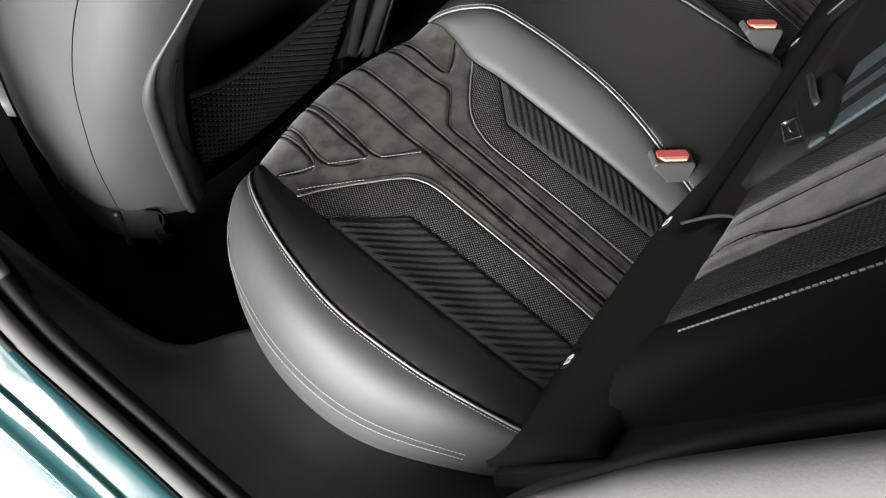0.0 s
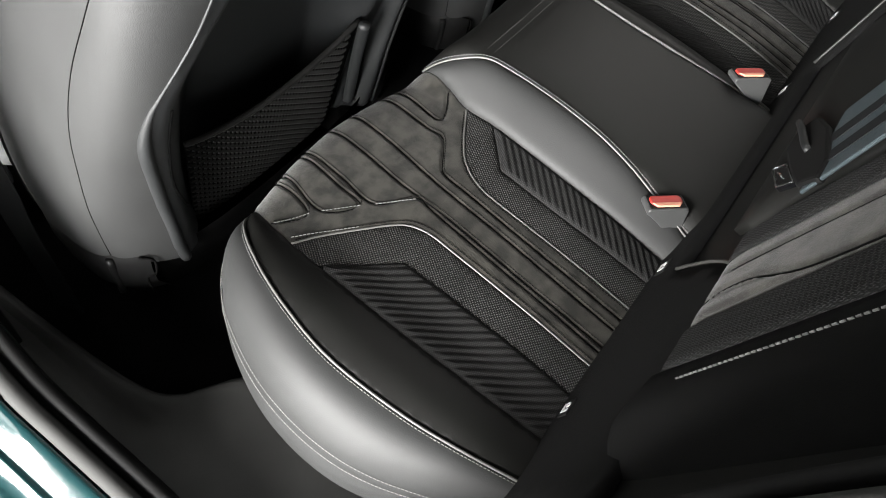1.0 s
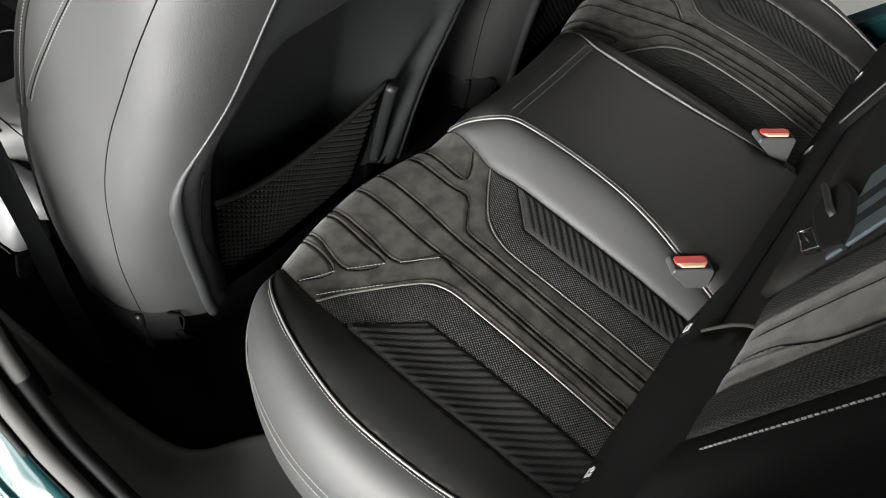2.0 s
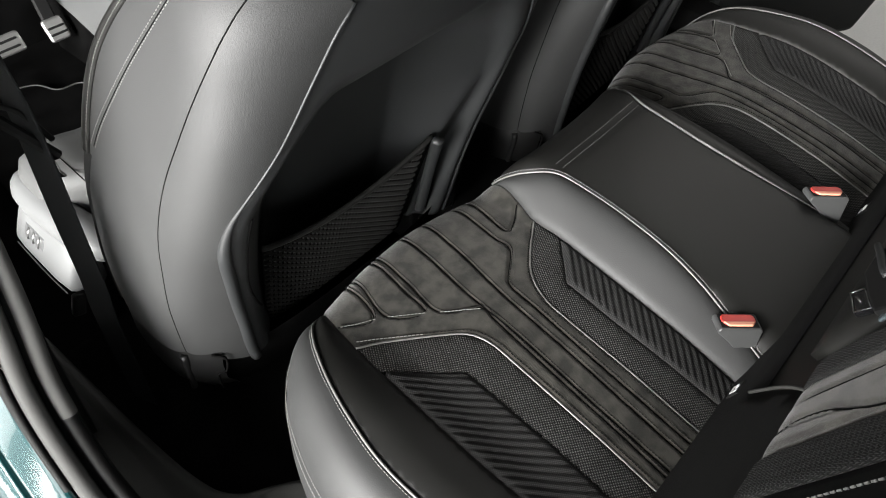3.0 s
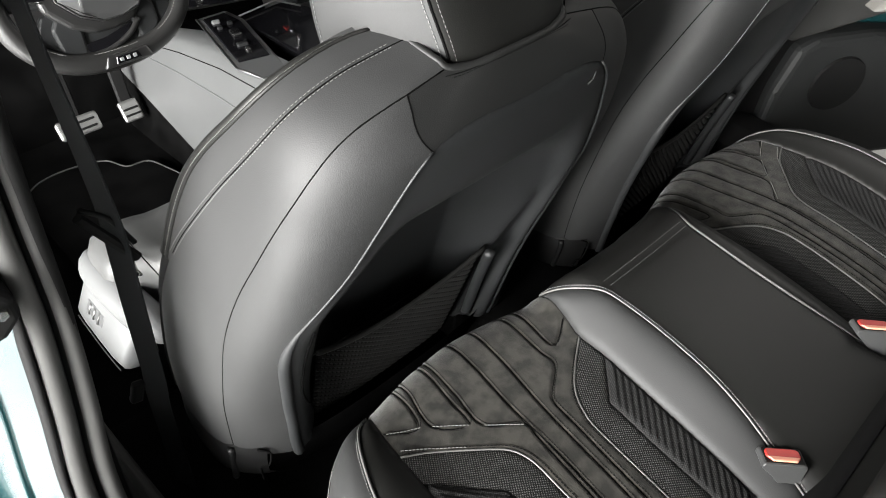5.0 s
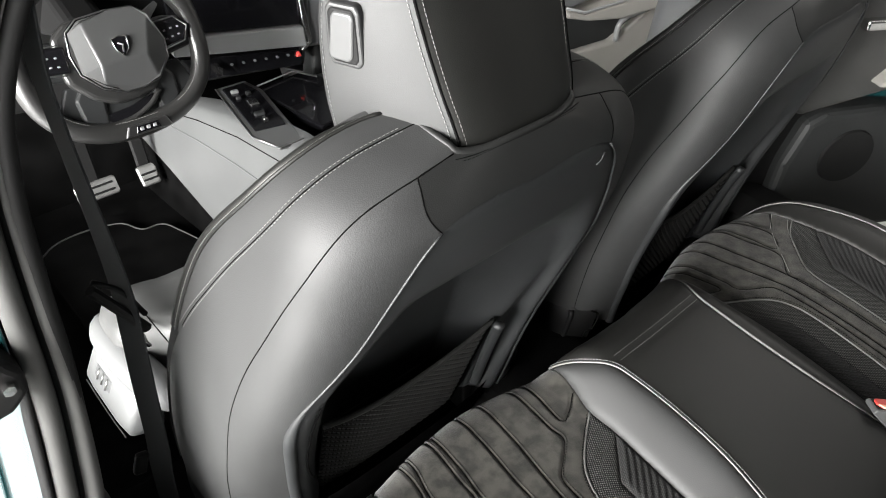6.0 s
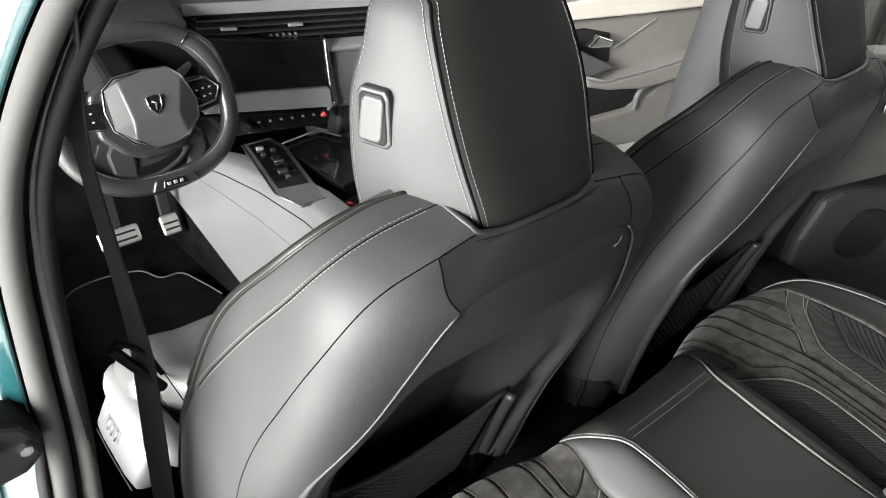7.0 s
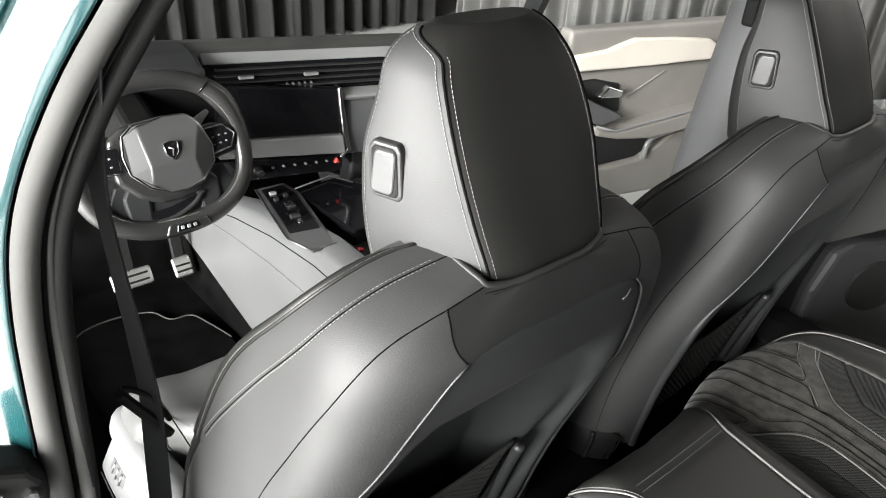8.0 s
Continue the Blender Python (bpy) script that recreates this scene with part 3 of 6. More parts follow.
def cushion_side(bench, mirror, fine):
    """One outer place of the bench: suede, knit, ribs, bolsters, piping and stitches."""
    def add(name, me, mat, label="", parent=None):
        return part(name, mirrored(me, MIDDLE) if mirror else me, mat, parent or bench, label)

    out, fo, fi, si = flat(SEAM_OUT, 0.01), flat(FAB_OUT, 0.008), flat(FAB_IN, 0.008), flat(SEAM_IN, 0.01)
    po, pi = flat(PIPE_OUT, 0.01), flat(PIPE_IN, 0.01)
    cut_o = min(range(len(out)), key=lambda i: abs(out[i][1] - 0.466))
    cut_i = min(range(len(si)), key=lambda i: abs(si[i][1] - 0.437))
    suede = out[:cut_o] + fo + fi[::-1] + si[:cut_i][::-1] + front_edge(-0.156, -0.474)
    suede = [p for i, p in enumerate(suede) if i == 0 or math.dist(p, suede[i - 1]) > 0.0015]
    body = add("suede_panel", panel(suede, 0.0030 * fine, on_bench, 0.003, 0.006, 0.02, crease(PLEATS, 0.0032, 0.0020)), SUEDE, "charcoal suede panel with stitched pleats")
    for line in PLEATS:
        add("stitching", stitches(over_bench([(x + 0.0035, y) for x, y in line], 0.006, 0.0030), 0.0046, 0.0028, 0.0006), THREAD_DARK, "", body)
        add("seam", tube(over_bench(line, 0.006, 0.0004), 0.0009, 5), THREAD_DARK, "", body)
    for line in ([(-0.455, 0.484), (-0.499, 0.505)], [(-0.442, 0.474), (-0.403, 0.441)], [(-0.390, 0.428), (-0.349, 0.392)], [(-0.500, 0.472), (-0.472, 0.455), (-0.430, 0.420)]):
        add("stitching", stitches(over_bench(line, 0.006, 0.0035), 0.0050, 0.0032, 0.0007), THREAD_DIM, "", body)
    # knit and ribbed fabric on both sides of the suede
    for edge, seam, cut, chevron, sign in ((fo, out, cut_o, CHEVRON_OUT, 1), (fi, si, cut_i, CHEVRON_IN, -1)):
        chev = flat(chevron[:2], 0.01)[:-1] + flat(chevron[1:], 0.01)
        low = [p for p in seam if p[1] < chev[0][1] - 0.002]
        knit = edge + chev[::-1] + [p for p in seam[cut:] if p[1] > chev[0][1] + 0.003][::-1]
        add("knit_panel", panel(knit, 0.006 * fine, on_bench, 0.002, 0.008, 0.01), KNIT, "black knitted mesh fabric")
        rib = chev + low[::-1]
        way = (0.055, -0.058 * sign) if sign > 0 else (0.055, 0.052)
        add("ribbed_panel", panel(rib, 0.0024 * fine, on_bench, 0.001, 0.004, 0.01, ribs(way, 0.0095, 0.0038)), RIB, "black corded fabric with slanting ribs")
        add("piping", tube([on_bench(x, y, 0.0006) for x, y in edge], 0.0015), PIPING)
        add("stitching", stitches([on_bench(x, y, 0.003) for x, y in [(p[0] + 0.006 * (1 if sign > 0 else -1), p[1]) for p in edge]], 0.0048, 0.003, 0.0006), THREAD_DARK)
    dark = out + po[::-1]
    dark = [p for i, p in enumerate(dark) if i == 0 or math.dist(p, dark[i - 1]) > 0.0015][:-1]
    add("side_panel", panel(dark, 0.008 * fine, on_bench, 0.006, 0.016, 0.01), LEATHER_SHADE, "smooth black leather side panel")
    inner = si + pi[::-1]
    inner = [p for i, p in enumerate(inner) if i == 0 or math.dist(p, inner[i - 1]) > 0.0015][:-1]
    # The far bolster takes the darker copy, its shade put into the colour.
    add("inner_bolster", panel(inner, 0.006 * fine, on_bench, 0.0085, 0.007, 0.01), LEATHER_SHADE if mirror else LEATHER, "black leather inner bolster")
    for line in (PIPE_OUT, PIPE_IN):
        add("piping", tube(over_bench(line, 0.008, 0.0022), 0.0017), PIPING, "pale piping along the bolster")
        shift = -0.0042 if line is PIPE_OUT else 0.0042
        add("stitching", stitches(over_bench([(x + shift, y) for x, y in line], 0.006, 0.0032 if line is PIPE_IN else 0.0016), 0.0048, 0.0028, 0.00055), THREAD)
    # outer bolster, rolling over to the cushion's side
    foot = [(-0.486, 0.582), (-0.545, 0.560), (-0.600, 0.510), (-0.637, 0.447), (-0.662, 0.373), (-0.670, 0.290), (-0.658, 0.215), (-0.620, 0.125), (-0.585, BACK_EDGE)]
    n = 56
    top_line = smooth_path([on_bench(x, y, 0.001) for x, y in PIPE_OUT], 0.002)
    foot_line = smooth_path([(x, y, 0.45) for x, y in foot], 0.002)
    pick = lambda line, i: line[min(len(line) - 1, round(i / n * (len(line) - 1)))]
    rows = []
    for k in range(15):
        row = []
        for i in range(n + 1):
            p, q = pick(top_line, i), pick(foot_line, i)
            if k <= 11:
                t = k / 11
                corner = Vector((p.x + (q.x - p.x) * 0.92, p.y + (q.y - p.y) * 0.92, p.z + 0.006))
                v = p * (1 - t) ** 2 + corner * (2 * t * (1 - t)) + q * t * t
            else:
                v = q + Vector((0.03 * (k - 11) / 3, 0, -0.10 * (k - 11) / 3))
            if k == 8:
                v += Vector((0.003, 0, -0.001))
            row.append(v)
        rows.append(row)
    outer = add("outer_bolster", loft(rows), LEATHER, "black leather outer bolster with twin stitching")
    for k in (7.55, 8.45):
        t = k / 11
        line = []
        for i in range(n + 1):
            p, q = pick(top_line, i), pick(foot_line, i)
            corner = Vector((p.x + (q.x - p.x) * 0.92, p.y + (q.y - p.y) * 0.92, p.z + 0.006))
            line.append(p * (1 - t) ** 2 + corner * (2 * t * (1 - t)) + q * t * t + Vector((-0.001, 0.0003, 0.0006)))
        add("stitching", stitches(line[2:-6], 0.0048, 0.0028, 0.0005), THREAD_DIM, "", outer)


bench = thing("rear_bench", "black leather rear bench cushion with charcoal suede and ribbed fabric", "car seat", (MIDDLE, 0.30, 0.33))
cushion_side(bench, False, 1.0)
cushion_side(bench, True, 1.15)
left_pipe = flat(PIPE_IN, 0.01)
right_pipe = [(2 * MIDDLE - x, y) for x, y in left_pipe]
centre = left_pipe + right_pipe[::-1] + front_edge(0.158, -0.146, 16)
centre = [p for i, p in enumerate(centre) if i == 0 or math.dist(p, centre[i - 1]) > 0.0015]
mid = part("centre_panel", panel(centre, 0.009, on_bench, 0.006, 0.02, 0.02, crease([[(-0.10, 0.452), (0.006, 0.448), (0.112, 0.448)]], 0.002, 0.004)), LEATHER_SHADE, bench, "smooth black leather centre panel")
for y in (0.446, 0.458):
    part("stitching", stitches(over_bench([(-0.098, y + 0.002), (0.006, y), (0.110, y)], 0.006, 0.0064), 0.0048, 0.0028, 0.0004), PIPING, mid)
base = [(x, y) for x, y in front_edge(-0.50, 0.512, 60)]
rows = [[(x, y - 0.012, bench_top(x, y - 0.004) - 0.02 - 0.06 * k) for x, y in base] for k in range(4)]
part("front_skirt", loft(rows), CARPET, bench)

# ---- rear backrest ----
LEAN = math.radians(17)


def on_back(x, s, lift=0.0):
    """A place on the backrest's face: x across, s up along it."""
    return Vector((x, 0.088 - s * math.sin(LEAN) + lift * math.cos(LEAN), 0.53 + s * math.cos(LEAN) + lift * math.sin(LEAN)))


def on_pad(x, s, lift=0.0):
    d = min(1.0, max(0.0, (s - 0.205) / 0.05))
    return on_back(x, s, lift + 0.012 * math.sqrt(d * (2 - d)))


back = part("backrest", moved(block((-0.62, -0.16, -0.06), (0.66, -0.012, 0.62), 0.03), pose(0, 0.088, 0.53, math.degrees(LEAN))), LEATHER_SHADE, bench, "black backrest with ribbed fabric and suede stripes")
ARCH = [(-0.309, 0.217), (-0.290, 0.190), (-0.268, 0.148), (-0.250, 0.100), (-0.240, 0.070)]
strip = panel([(-0.60, -0.055), (0.612, -0.055), (0.612, 0.217), (2 * MIDDLE + 0.309, 0.217)] + [(2 * MIDDLE - x, v) for x, v in flat(ARCH, 0.02)][1:] + flat(ARCH, 0.02)[::-1] + [(-0.60, 0.217)], 0.02, on_back, 0.003, 0.012, 0.01)
part("lower_flap", strip, BLACK_FLAP, back, "plain black felt flap")


def pad(mirror):
    def add(name, me, mat, label="", parent=None):
        return part(name, mirrored(me, MIDDLE) if mirror else me, mat, parent or back, label)
    def strip_of(x0, x1, low, top=0.60):
        return [(x0, low), (x1, low), (x1, top), (x0, top)]
    # Paler tube that stands for the highlight along the flap's edge.
    add("arch_edge", tube([on_back(x, v, 0.004) for x, v in flat(ARCH, 0.01)], 0.0022, 6), PIPING_DARK, "arched flap edge, its highlight as a paler tube")
    add("ribbed_panel", panel(strip_of(-0.3125, -0.270, 0.212), 0.0019, on_pad, 0.001, 0.004, 0.008, ribs((1.0, 0.45), 0.0062, 0.0026)), RIB, "black corded fabric with slanting ribs")
    suede = add("suede_panel", panel(strip_of(-0.4100, -0.3130, 0.214), 0.004, on_pad, 0.003, 0.008, 0.01,
                             crease([[(-0.344, 0.10), (-0.342, 0.30), (-0.352, 0.6)], [(-0.378, 0.10), (-0.374, 0.28), (-0.402, 0.38), (-0.406, 0.6)], [(-0.384, 0.10), (-0.380, 0.28), (-0.408, 0.385)], [(-0.402, 0.1), (-0.404, 0.6)]], 0.003, 0.0025)), SUEDE, "charcoal suede stripe panel")
    for line in ([(-0.344, 0.216), (-0.342, 0.30), (-0.352, 0.6)], [(-0.378, 0.216), (-0.374, 0.28), (-0.402, 0.38), (-0.406, 0.6)]):
        add("seam", tube([on_pad(x, v, 0.0008) for x, v in flat(line, 0.012)], 0.0009, 5), THREAD_DARK, "", suede)
    add("ribbed_panel", panel(strip_of(-0.4680, -0.4105, 0.214), 0.0019, on_pad, 0.001, 0.004, 0.008, ribs((1.0, -0.18), 0.0056, 0.0026)), RIB, "black corded fabric with slanting ribs")
    # Leather in the felt's near-black: the pillar's shade is in its colour.
    add("side_bolster", panel([(-0.645, 0.20), (-0.57, 0.19), (-0.4685, 0.21), (-0.4685, 0.60), (-0.665, 0.60), (-0.67, 0.3)], 0.012, lambda x, s, h=0.0: on_back(x, s, h + 0.012 + 0.004 * step01((-0.47 - x) / 0.05) - 0.13 * step01((-0.52 - x) / 0.15)), 0.006, 0.02, 0.01), BLACK_FLAP, "black leather side bolster, near-black for the shade on it")
    add("stitching", stitches([on_back(-0.503, 0.285 + q * 0.32, 0.0225) for q in (0, 0.25, 0.5, 0.75, 1)], 0.0058, 0.0038, 0.0009), THREAD, "pale stitching")


pad(False)
pad(True)
middle_pad = panel([(-0.212, 0.155), (0.224, 0.155), (0.224, 0.60), (-0.212, 0.60)], 0.02, on_back, 0.010, 0.02, 0.01)
part("centre_panel", middle_pad, LEATHER_SHADE, back, "smooth black leather centre of the backrest")

# ---- front seats ----
def top_z(v):
    """Height for a length v measured up the backrest and over its rounded top."""
    return v if v < 1.0 else 1.0 + 0.10 * math.sin(min(1.0, (v - 1.0) / 0.157) * math.pi / 2)


def skin(a, v):
    x, y, z = seat_skin(a, top_z(v))
    return Vector((x, y, z - (0.009 * step01((0.42 - abs(a)) / 0.16) + 0.012 * step01((0.80 - abs(a)) / 0.50)) * step01((v - 1.0) / 0.09)))


def on_seat(a, v, lift=0.0):
    e = 0.003
    n = (skin(a + e, v) - skin(a - e, v)).cross(skin(a, v + e) - skin(a, v - e))
    n = n.normalized() if n.length > 1e-9 else Vector((0, -1, 0))
    return skin(a, v) + n * lift


def in_hollow(a, z, lift=0.0):
    """A place at the level of the pocket, in the hollow of the back shell."""
    q = lambda u, w: Vector(seat_skin(u, w, HOLLOW_HALF, HOLLOW_BACK))
    n = (q(a + 0.003, z) - q(a - 0.003, z)).cross(q(a, z + 0.003) - q(a, z - 0.003)).normalized()
    return q(a, z) + n * lift


SIDE_SEAM = [(-0.355, 1.123), (-0.370, 1.109), (-0.390, 1.097), (-0.420, 1.085), (-0.460, 1.066), (-0.490, 1.036), (-0.505, 0.995), (-0.520, 0.952), (-0.535, 0.907), (-0.555, 0.850), (-0.560, 0.780), (-0.550, 0.712), (-0.535, 0.630), (-0.520, 0.560), (-0.510, 0.490)]
SHELL_EDGE = [(-0.250, 1.030), (-0.275, 0.997), (-0.295, 0.950), (-0.315, 0.897), (-0.335, 0.863), (-0.360, 0.827), (-0.375, 0.800), (-0.380, 0.757), (-0.365, 0.667), (-0.340, 0.550), (-0.330, 0.478), (-0.320, 0.427)]
TWIN_SEAM = [(-0.594, 1.139), (-0.616, 1.120), (-0.640, 1.105), (-0.668, 1.088), (-0.701, 1.065), (-0.741, 1.033), (-0.786, 0.994), (-0.834, 0.950), (-0.881, 0.903), (-0.922, 0.855), (-0.951, 0.803)]
WING = [(-0.756, 1.129), (-0.799, 1.117), (-0.827, 1.102), (-0.854, 1.083), (-0.888, 1.058), (-0.929, 1.025), (-0.971, 0.985), (-0.993, 0.945), (-0.994, 0.905), (-0.984, 0.865), (-0.972, 0.830), (-0.966, 0.803)]
NECK = [(0.0, 1.150), (0.11, 1.148), (0.20, 1.142), (0.29, 1.132), (0.35, 1.124), (0.40, 1.128), (0.48, 1.135), (0.58, 1.140), (0.68, 1.140), (0.75, 1.129)]
FLANK_IN = [(0.60, 0.140), (0.675, 0.120), (0.785, 0.090), (0.88, 0.100), (0.925, 0.200), (0.95, 0.250)]
FLANK_OUT = [(0.60, 0.220), (0.65, 0.215), (0.725, 0.262), (0.76, 0.300), (0.855, 0.295), (0.925, 0.262), (0.95, 0.262)]
OTHER = lambda line: [(-u, v) for u, v in line]


def smooth_ring(points):
    return [(v.x, v.y) for v in smooth_path(points, 0.012, True)]


def neck(a0, a1, n=15):
    """The rolled edge of the upholstery round the headrest."""
    return [(a, lerp_table(abs(a), NECK)) for a in np.linspace(a0, a1, n)]


def shell_sink(a, v):
    """Depth of the hollow in the back shell: a soft fall behind the outer rim, a broad slanting flank on the other side."""
    fade = step01((0.955 - v) / 0.10)
    if a > 0:
        lo, hi = lerp_table(v, FLANK_IN), lerp_table(v, FLANK_OUT)
        return 0.002 + 0.062 * fade * min(1.0, max(0.0, (hi - a) / max(0.02, hi - lo)))
    return 0.002 + 0.062 * fade * step01((a + 0.345) / 0.13)


def on_shell(a, v, lift=0.0):
    """The back shell: flush with the upholstery at its rim, falling away into the hollow."""
    rim = lerp_table(v, [(q, -p) for p, q in SHELL_EDGE[::-1]])
    w = step01((rim - 0.02 - abs(a)) / 0.075) * step01((0.98 - v) / 0.16)
    p = on_seat(a, v, lift - 0.002)
    return p.lerp(in_hollow(a, v, lift - shell_sink(a, v)), w) if w else p


def front_seat(label):
    seat = thing("car_seat", label, "car seat", (0, 0.85, 0.38), "front seats")
    add = lambda name, me, mat, text="", parent=None: part(name, me, mat, parent or seat, text)
    ss, se, ts, wing = flat(SIDE_SEAM, 0.02), flat(SHELL_EDGE, 0.014), flat(TWIN_SEAM, 0.02), flat(WING, 0.02)
    top = flat([(-0.250, 1.030), (-0.210, 1.046), (-0.130, 1.054), (0.0, 1.050), (0.130, 1.054), (0.210, 1.046), (0.250, 1.030)], 0.02)
    clean = lambda line: [p for i, p in enumerate(line) if math.dist(p, line[i - 1]) > 0.002]
    corner_at = min(range(len(ss)), key=lambda i: math.dist(ss[i], (-0.390, 1.097)))
    high, low, corner = ss[:corner_at + 1], ss[corner_at + 1:], ss[corner_at]
    corner_seam = flat([corner, (-0.335, 1.080), se[0]], 0.012)
    skinned = lambda line, step: panel(clean(line), step, on_seat, 0.0006, 0.004, 0.006, None, 2.0, True)
    for sign in (1, -1):
        turn = (lambda line: line) if sign > 0 else OTHER
        add("back_panel", skinned(turn([corner] + low + se[::-1] + corner_seam[::-1][1:-1]), 0.006), LEATHER, "black leather back panel")
        add("side_panel", skinned(turn(ss + [(-0.62, 0.470), (-0.80, 0.455), (-0.93, 0.470), (-1.02, 0.62)] + ts[::-1] + neck(-0.595, -0.36)), 0.006), LEATHER, "black leather side panel")
        add("bolster_panel", skinned(turn(ts + wing[::-1] + neck(-0.745, -0.605)), 0.008), LEATHER, "black leather bolster panel")
        for line in (ss, ts[:-1], corner_seam):
            add("seam", tube([on_seat(sign * a, v, -0.0003) for a, v in flat(line, 0.008)], 0.0009, 6), THREAD_DARK)
        add("piping", tube([on_seat(sign * (a - 0.002), v, 0.0008) for a, v in wing], 0.0022, 6), LEATHER_SHADE, "dark piping along the front edge")
        add("stitching", stitches([on_seat(sign * (a - 0.012), v, 0.0016) for a, v in wing], 0.0048, 0.0027, 0.0004), THREAD_DIM)
        add("edge_roll", tube([on_seat(sign * (a - 0.030), v, -0.003) for a, v in wing], [0.0065 * step01((k + 0.5) / 6) for k in range(len(wing))], 8), LEATHER_SHADE, "black front roll of the bolster")
        for shift in (-0.0135, 0.0135):
            row = [on_seat(sign * (a + shift * (1 if v > 0.75 else 0.8)), v, 0.0012) for a, v in ts[1:-1]]
            add("stitching", stitches(row, 0.0048, 0.0027, 0.0004), THREAD)
        add("shell_rim", tube([on_seat(sign * a, v, 0.0003) for a, v in se], [0.0016 + (0.0066 if sign > 0 else 0.0016) * step01((0.84 - v) / 0.10) for a, v in se], 8), SHELL, "satin black rim of the back shell")
        if sign > 0:
            add("shell_groove", tube([on_shell(sign * a, v, 0.0012) for a, v in flat([(-0.335, 0.790), (-0.335, 0.705), (-0.325, 0.630), (-0.285, 0.520)], 0.012)], 0.0016, 6), THREAD_DARK)
    add("shell_tab", tube(smooth_path([on_seat(0.198, 1.006, 0.0010), on_seat(0.210, 1.012, 0.0022), on_seat(0.222, 1.021, 0.0010)], 0.004), 0.0010, 6), SHELL, "small satin tab at the shell corner")
    add("back_shell", panel(clean(se[::-1] + top + OTHER(se)[1:]), 0.007, on_shell, 0.001, 0.01, 0.004, None, 2.0), SHELL, "satin black plastic back shell")
    band = corner_seam + top[1:-1] + OTHER(corner_seam)[::-1] + OTHER(high)[::-1][1:] + neck(0.345, -0.345, 31) + high[:-1]
    add("upper_band", skinned([p for i, p in enumerate(band) if i == 0 or p != band[i - 1]], 0.006), LEATHER_BAND, "black leather band over the shell")
    add("stitching", stitches([on_seat(a, v - 0.013, 0.0008) for a, v in neck(-0.30, 0.30, 31)], 0.0046, 0.0028, 0.0004), THREAD_DARK)
    add("seam", tube([on_seat(a, v - 0.008, -0.0002) for a, v in neck(-0.33, 0.33, 31)], 0.0010, 5), THREAD_DARK)
    # front face and top of the backrest
    rows = []
    for v in np.linspace(0.50, 1.145, 24):
        edge = lerp_table(v, [(q, p) for p, q in [(-0.93, 0.50), (-0.97, 0.70)] + WING[::-1]])
        l, r = skin(edge, v), skin(-edge, v)
        rows.append([l.lerp(r, k / 14) + Vector((0, -0.05 * step01((1.12 - v) / 0.2) * math.sin(math.pi * k / 14) ** 0.7 + 0.012 * math.cos(k / 14 * 6 * math.pi), 0)) for k in range(15)])
    add("backrest_front", loft(rows), LEATHER, "black leather backrest front")
    ring = [on_seat(a, v, 0.0) for a, v in neck(-0.79, 0.79, 91)]
    inner = lambda k, drop: [Vector((p.x * k, 0.575 + (p.y - 0.575) * k, p.z - drop)) for p in ring]
    add("neck_piping", tube([on_seat(a, v + 0.003, -0.0022) for a, v in neck(-0.75, 0.75, 81)], 0.0042, 8), LEATHER_BAND, "soft rolled edge")
    add("neck_roll", loft([ring, inner(0.990, -0.0012), inner(0.972, -0.0012), inner(0.945, 0.003), inner(0.915, 0.012), inner(0.88, 0.030), inner(0.5, 0.032), inner(0.0, 0.032)]), LEATHER_BAND, "rolled leather edge round the headrest")
    # pocket net between two bars
    across = np.linspace(-0.292, 0.195, 31)
    upper = [in_hollow(a, 0.652 - 0.030 * (1 - ((a + 0.05) / 0.245) ** 2), -0.004) for a in across]
    lower = [in_hollow(a, 0.410, -0.006) for a in across]
    backing = add("pocket_net", loft([[u.lerp(l, k / 8) for u, l in zip(upper, lower)] for k in range(9)]), NET, "black elastic pocket net")
    add("net_hem", tube(upper, 0.0042, 8), NET_THREAD, "thick elastic hem", backing)
    verts, faces = [], []
    for k in range(1, 32):
        line = [u.lerp(l, k / 32) for u, l in zip(upper, lower)]
        for i in range(20):
            f = (i + 0.5 * (k % 2)) * 1.45
            if f + 1.2 > 29:
                continue
            at = lambda t: line[int(t)].lerp(line[int(t) + 1], t - int(t))
            p, q = at(f + 0.10), at(f + 1.25)
            c = len(verts)
            o, w = Vector((0, -0.0030, 0)), Vector((0, 0, 0.0021))
            verts += [p - w, p + w, q + w, q - w, p.lerp(q, 0.2) + o, p.lerp(q, 0.8) + o]
            faces += [(c, c + 4, c + 5, c + 3), (c + 4, c + 1, c + 2, c + 5), (c, c + 1, c + 4), (c + 3, c + 5, c + 2)]
    tagged(add("net_weave", shaped("net", verts, faces, False), NET_THREAD, "", backing), kind="stuff")
    line = [in_hollow(a, z, 0.009) for a, z in ((0.185, 0.662), (0.195, 0.620), (0.208, 0.560), (0.222, 0.500), (0.236, 0.445))]
    add("pocket_bar", tube(smooth_path(line, 0.008), 0.0065, 8, squash=1.4), SHELL, "satin black pocket bar")
    # plastic covers at the foot of the backrest
    for sign in (-1, 1):
        rows = []
        for z, grow in ((0.500, -0.006), (0.478, 0.002), (0.450, 0.006), (0.400, 0.004), (0.340, -0.012), (0.27, -0.03)):
            rows.append([Vector(seat_skin(sign * a, z)) + Vector((sign * grow, -grow, 0)) for a in np.linspace(0.40, 0.98, 21)])
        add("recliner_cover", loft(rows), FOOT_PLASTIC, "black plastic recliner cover")
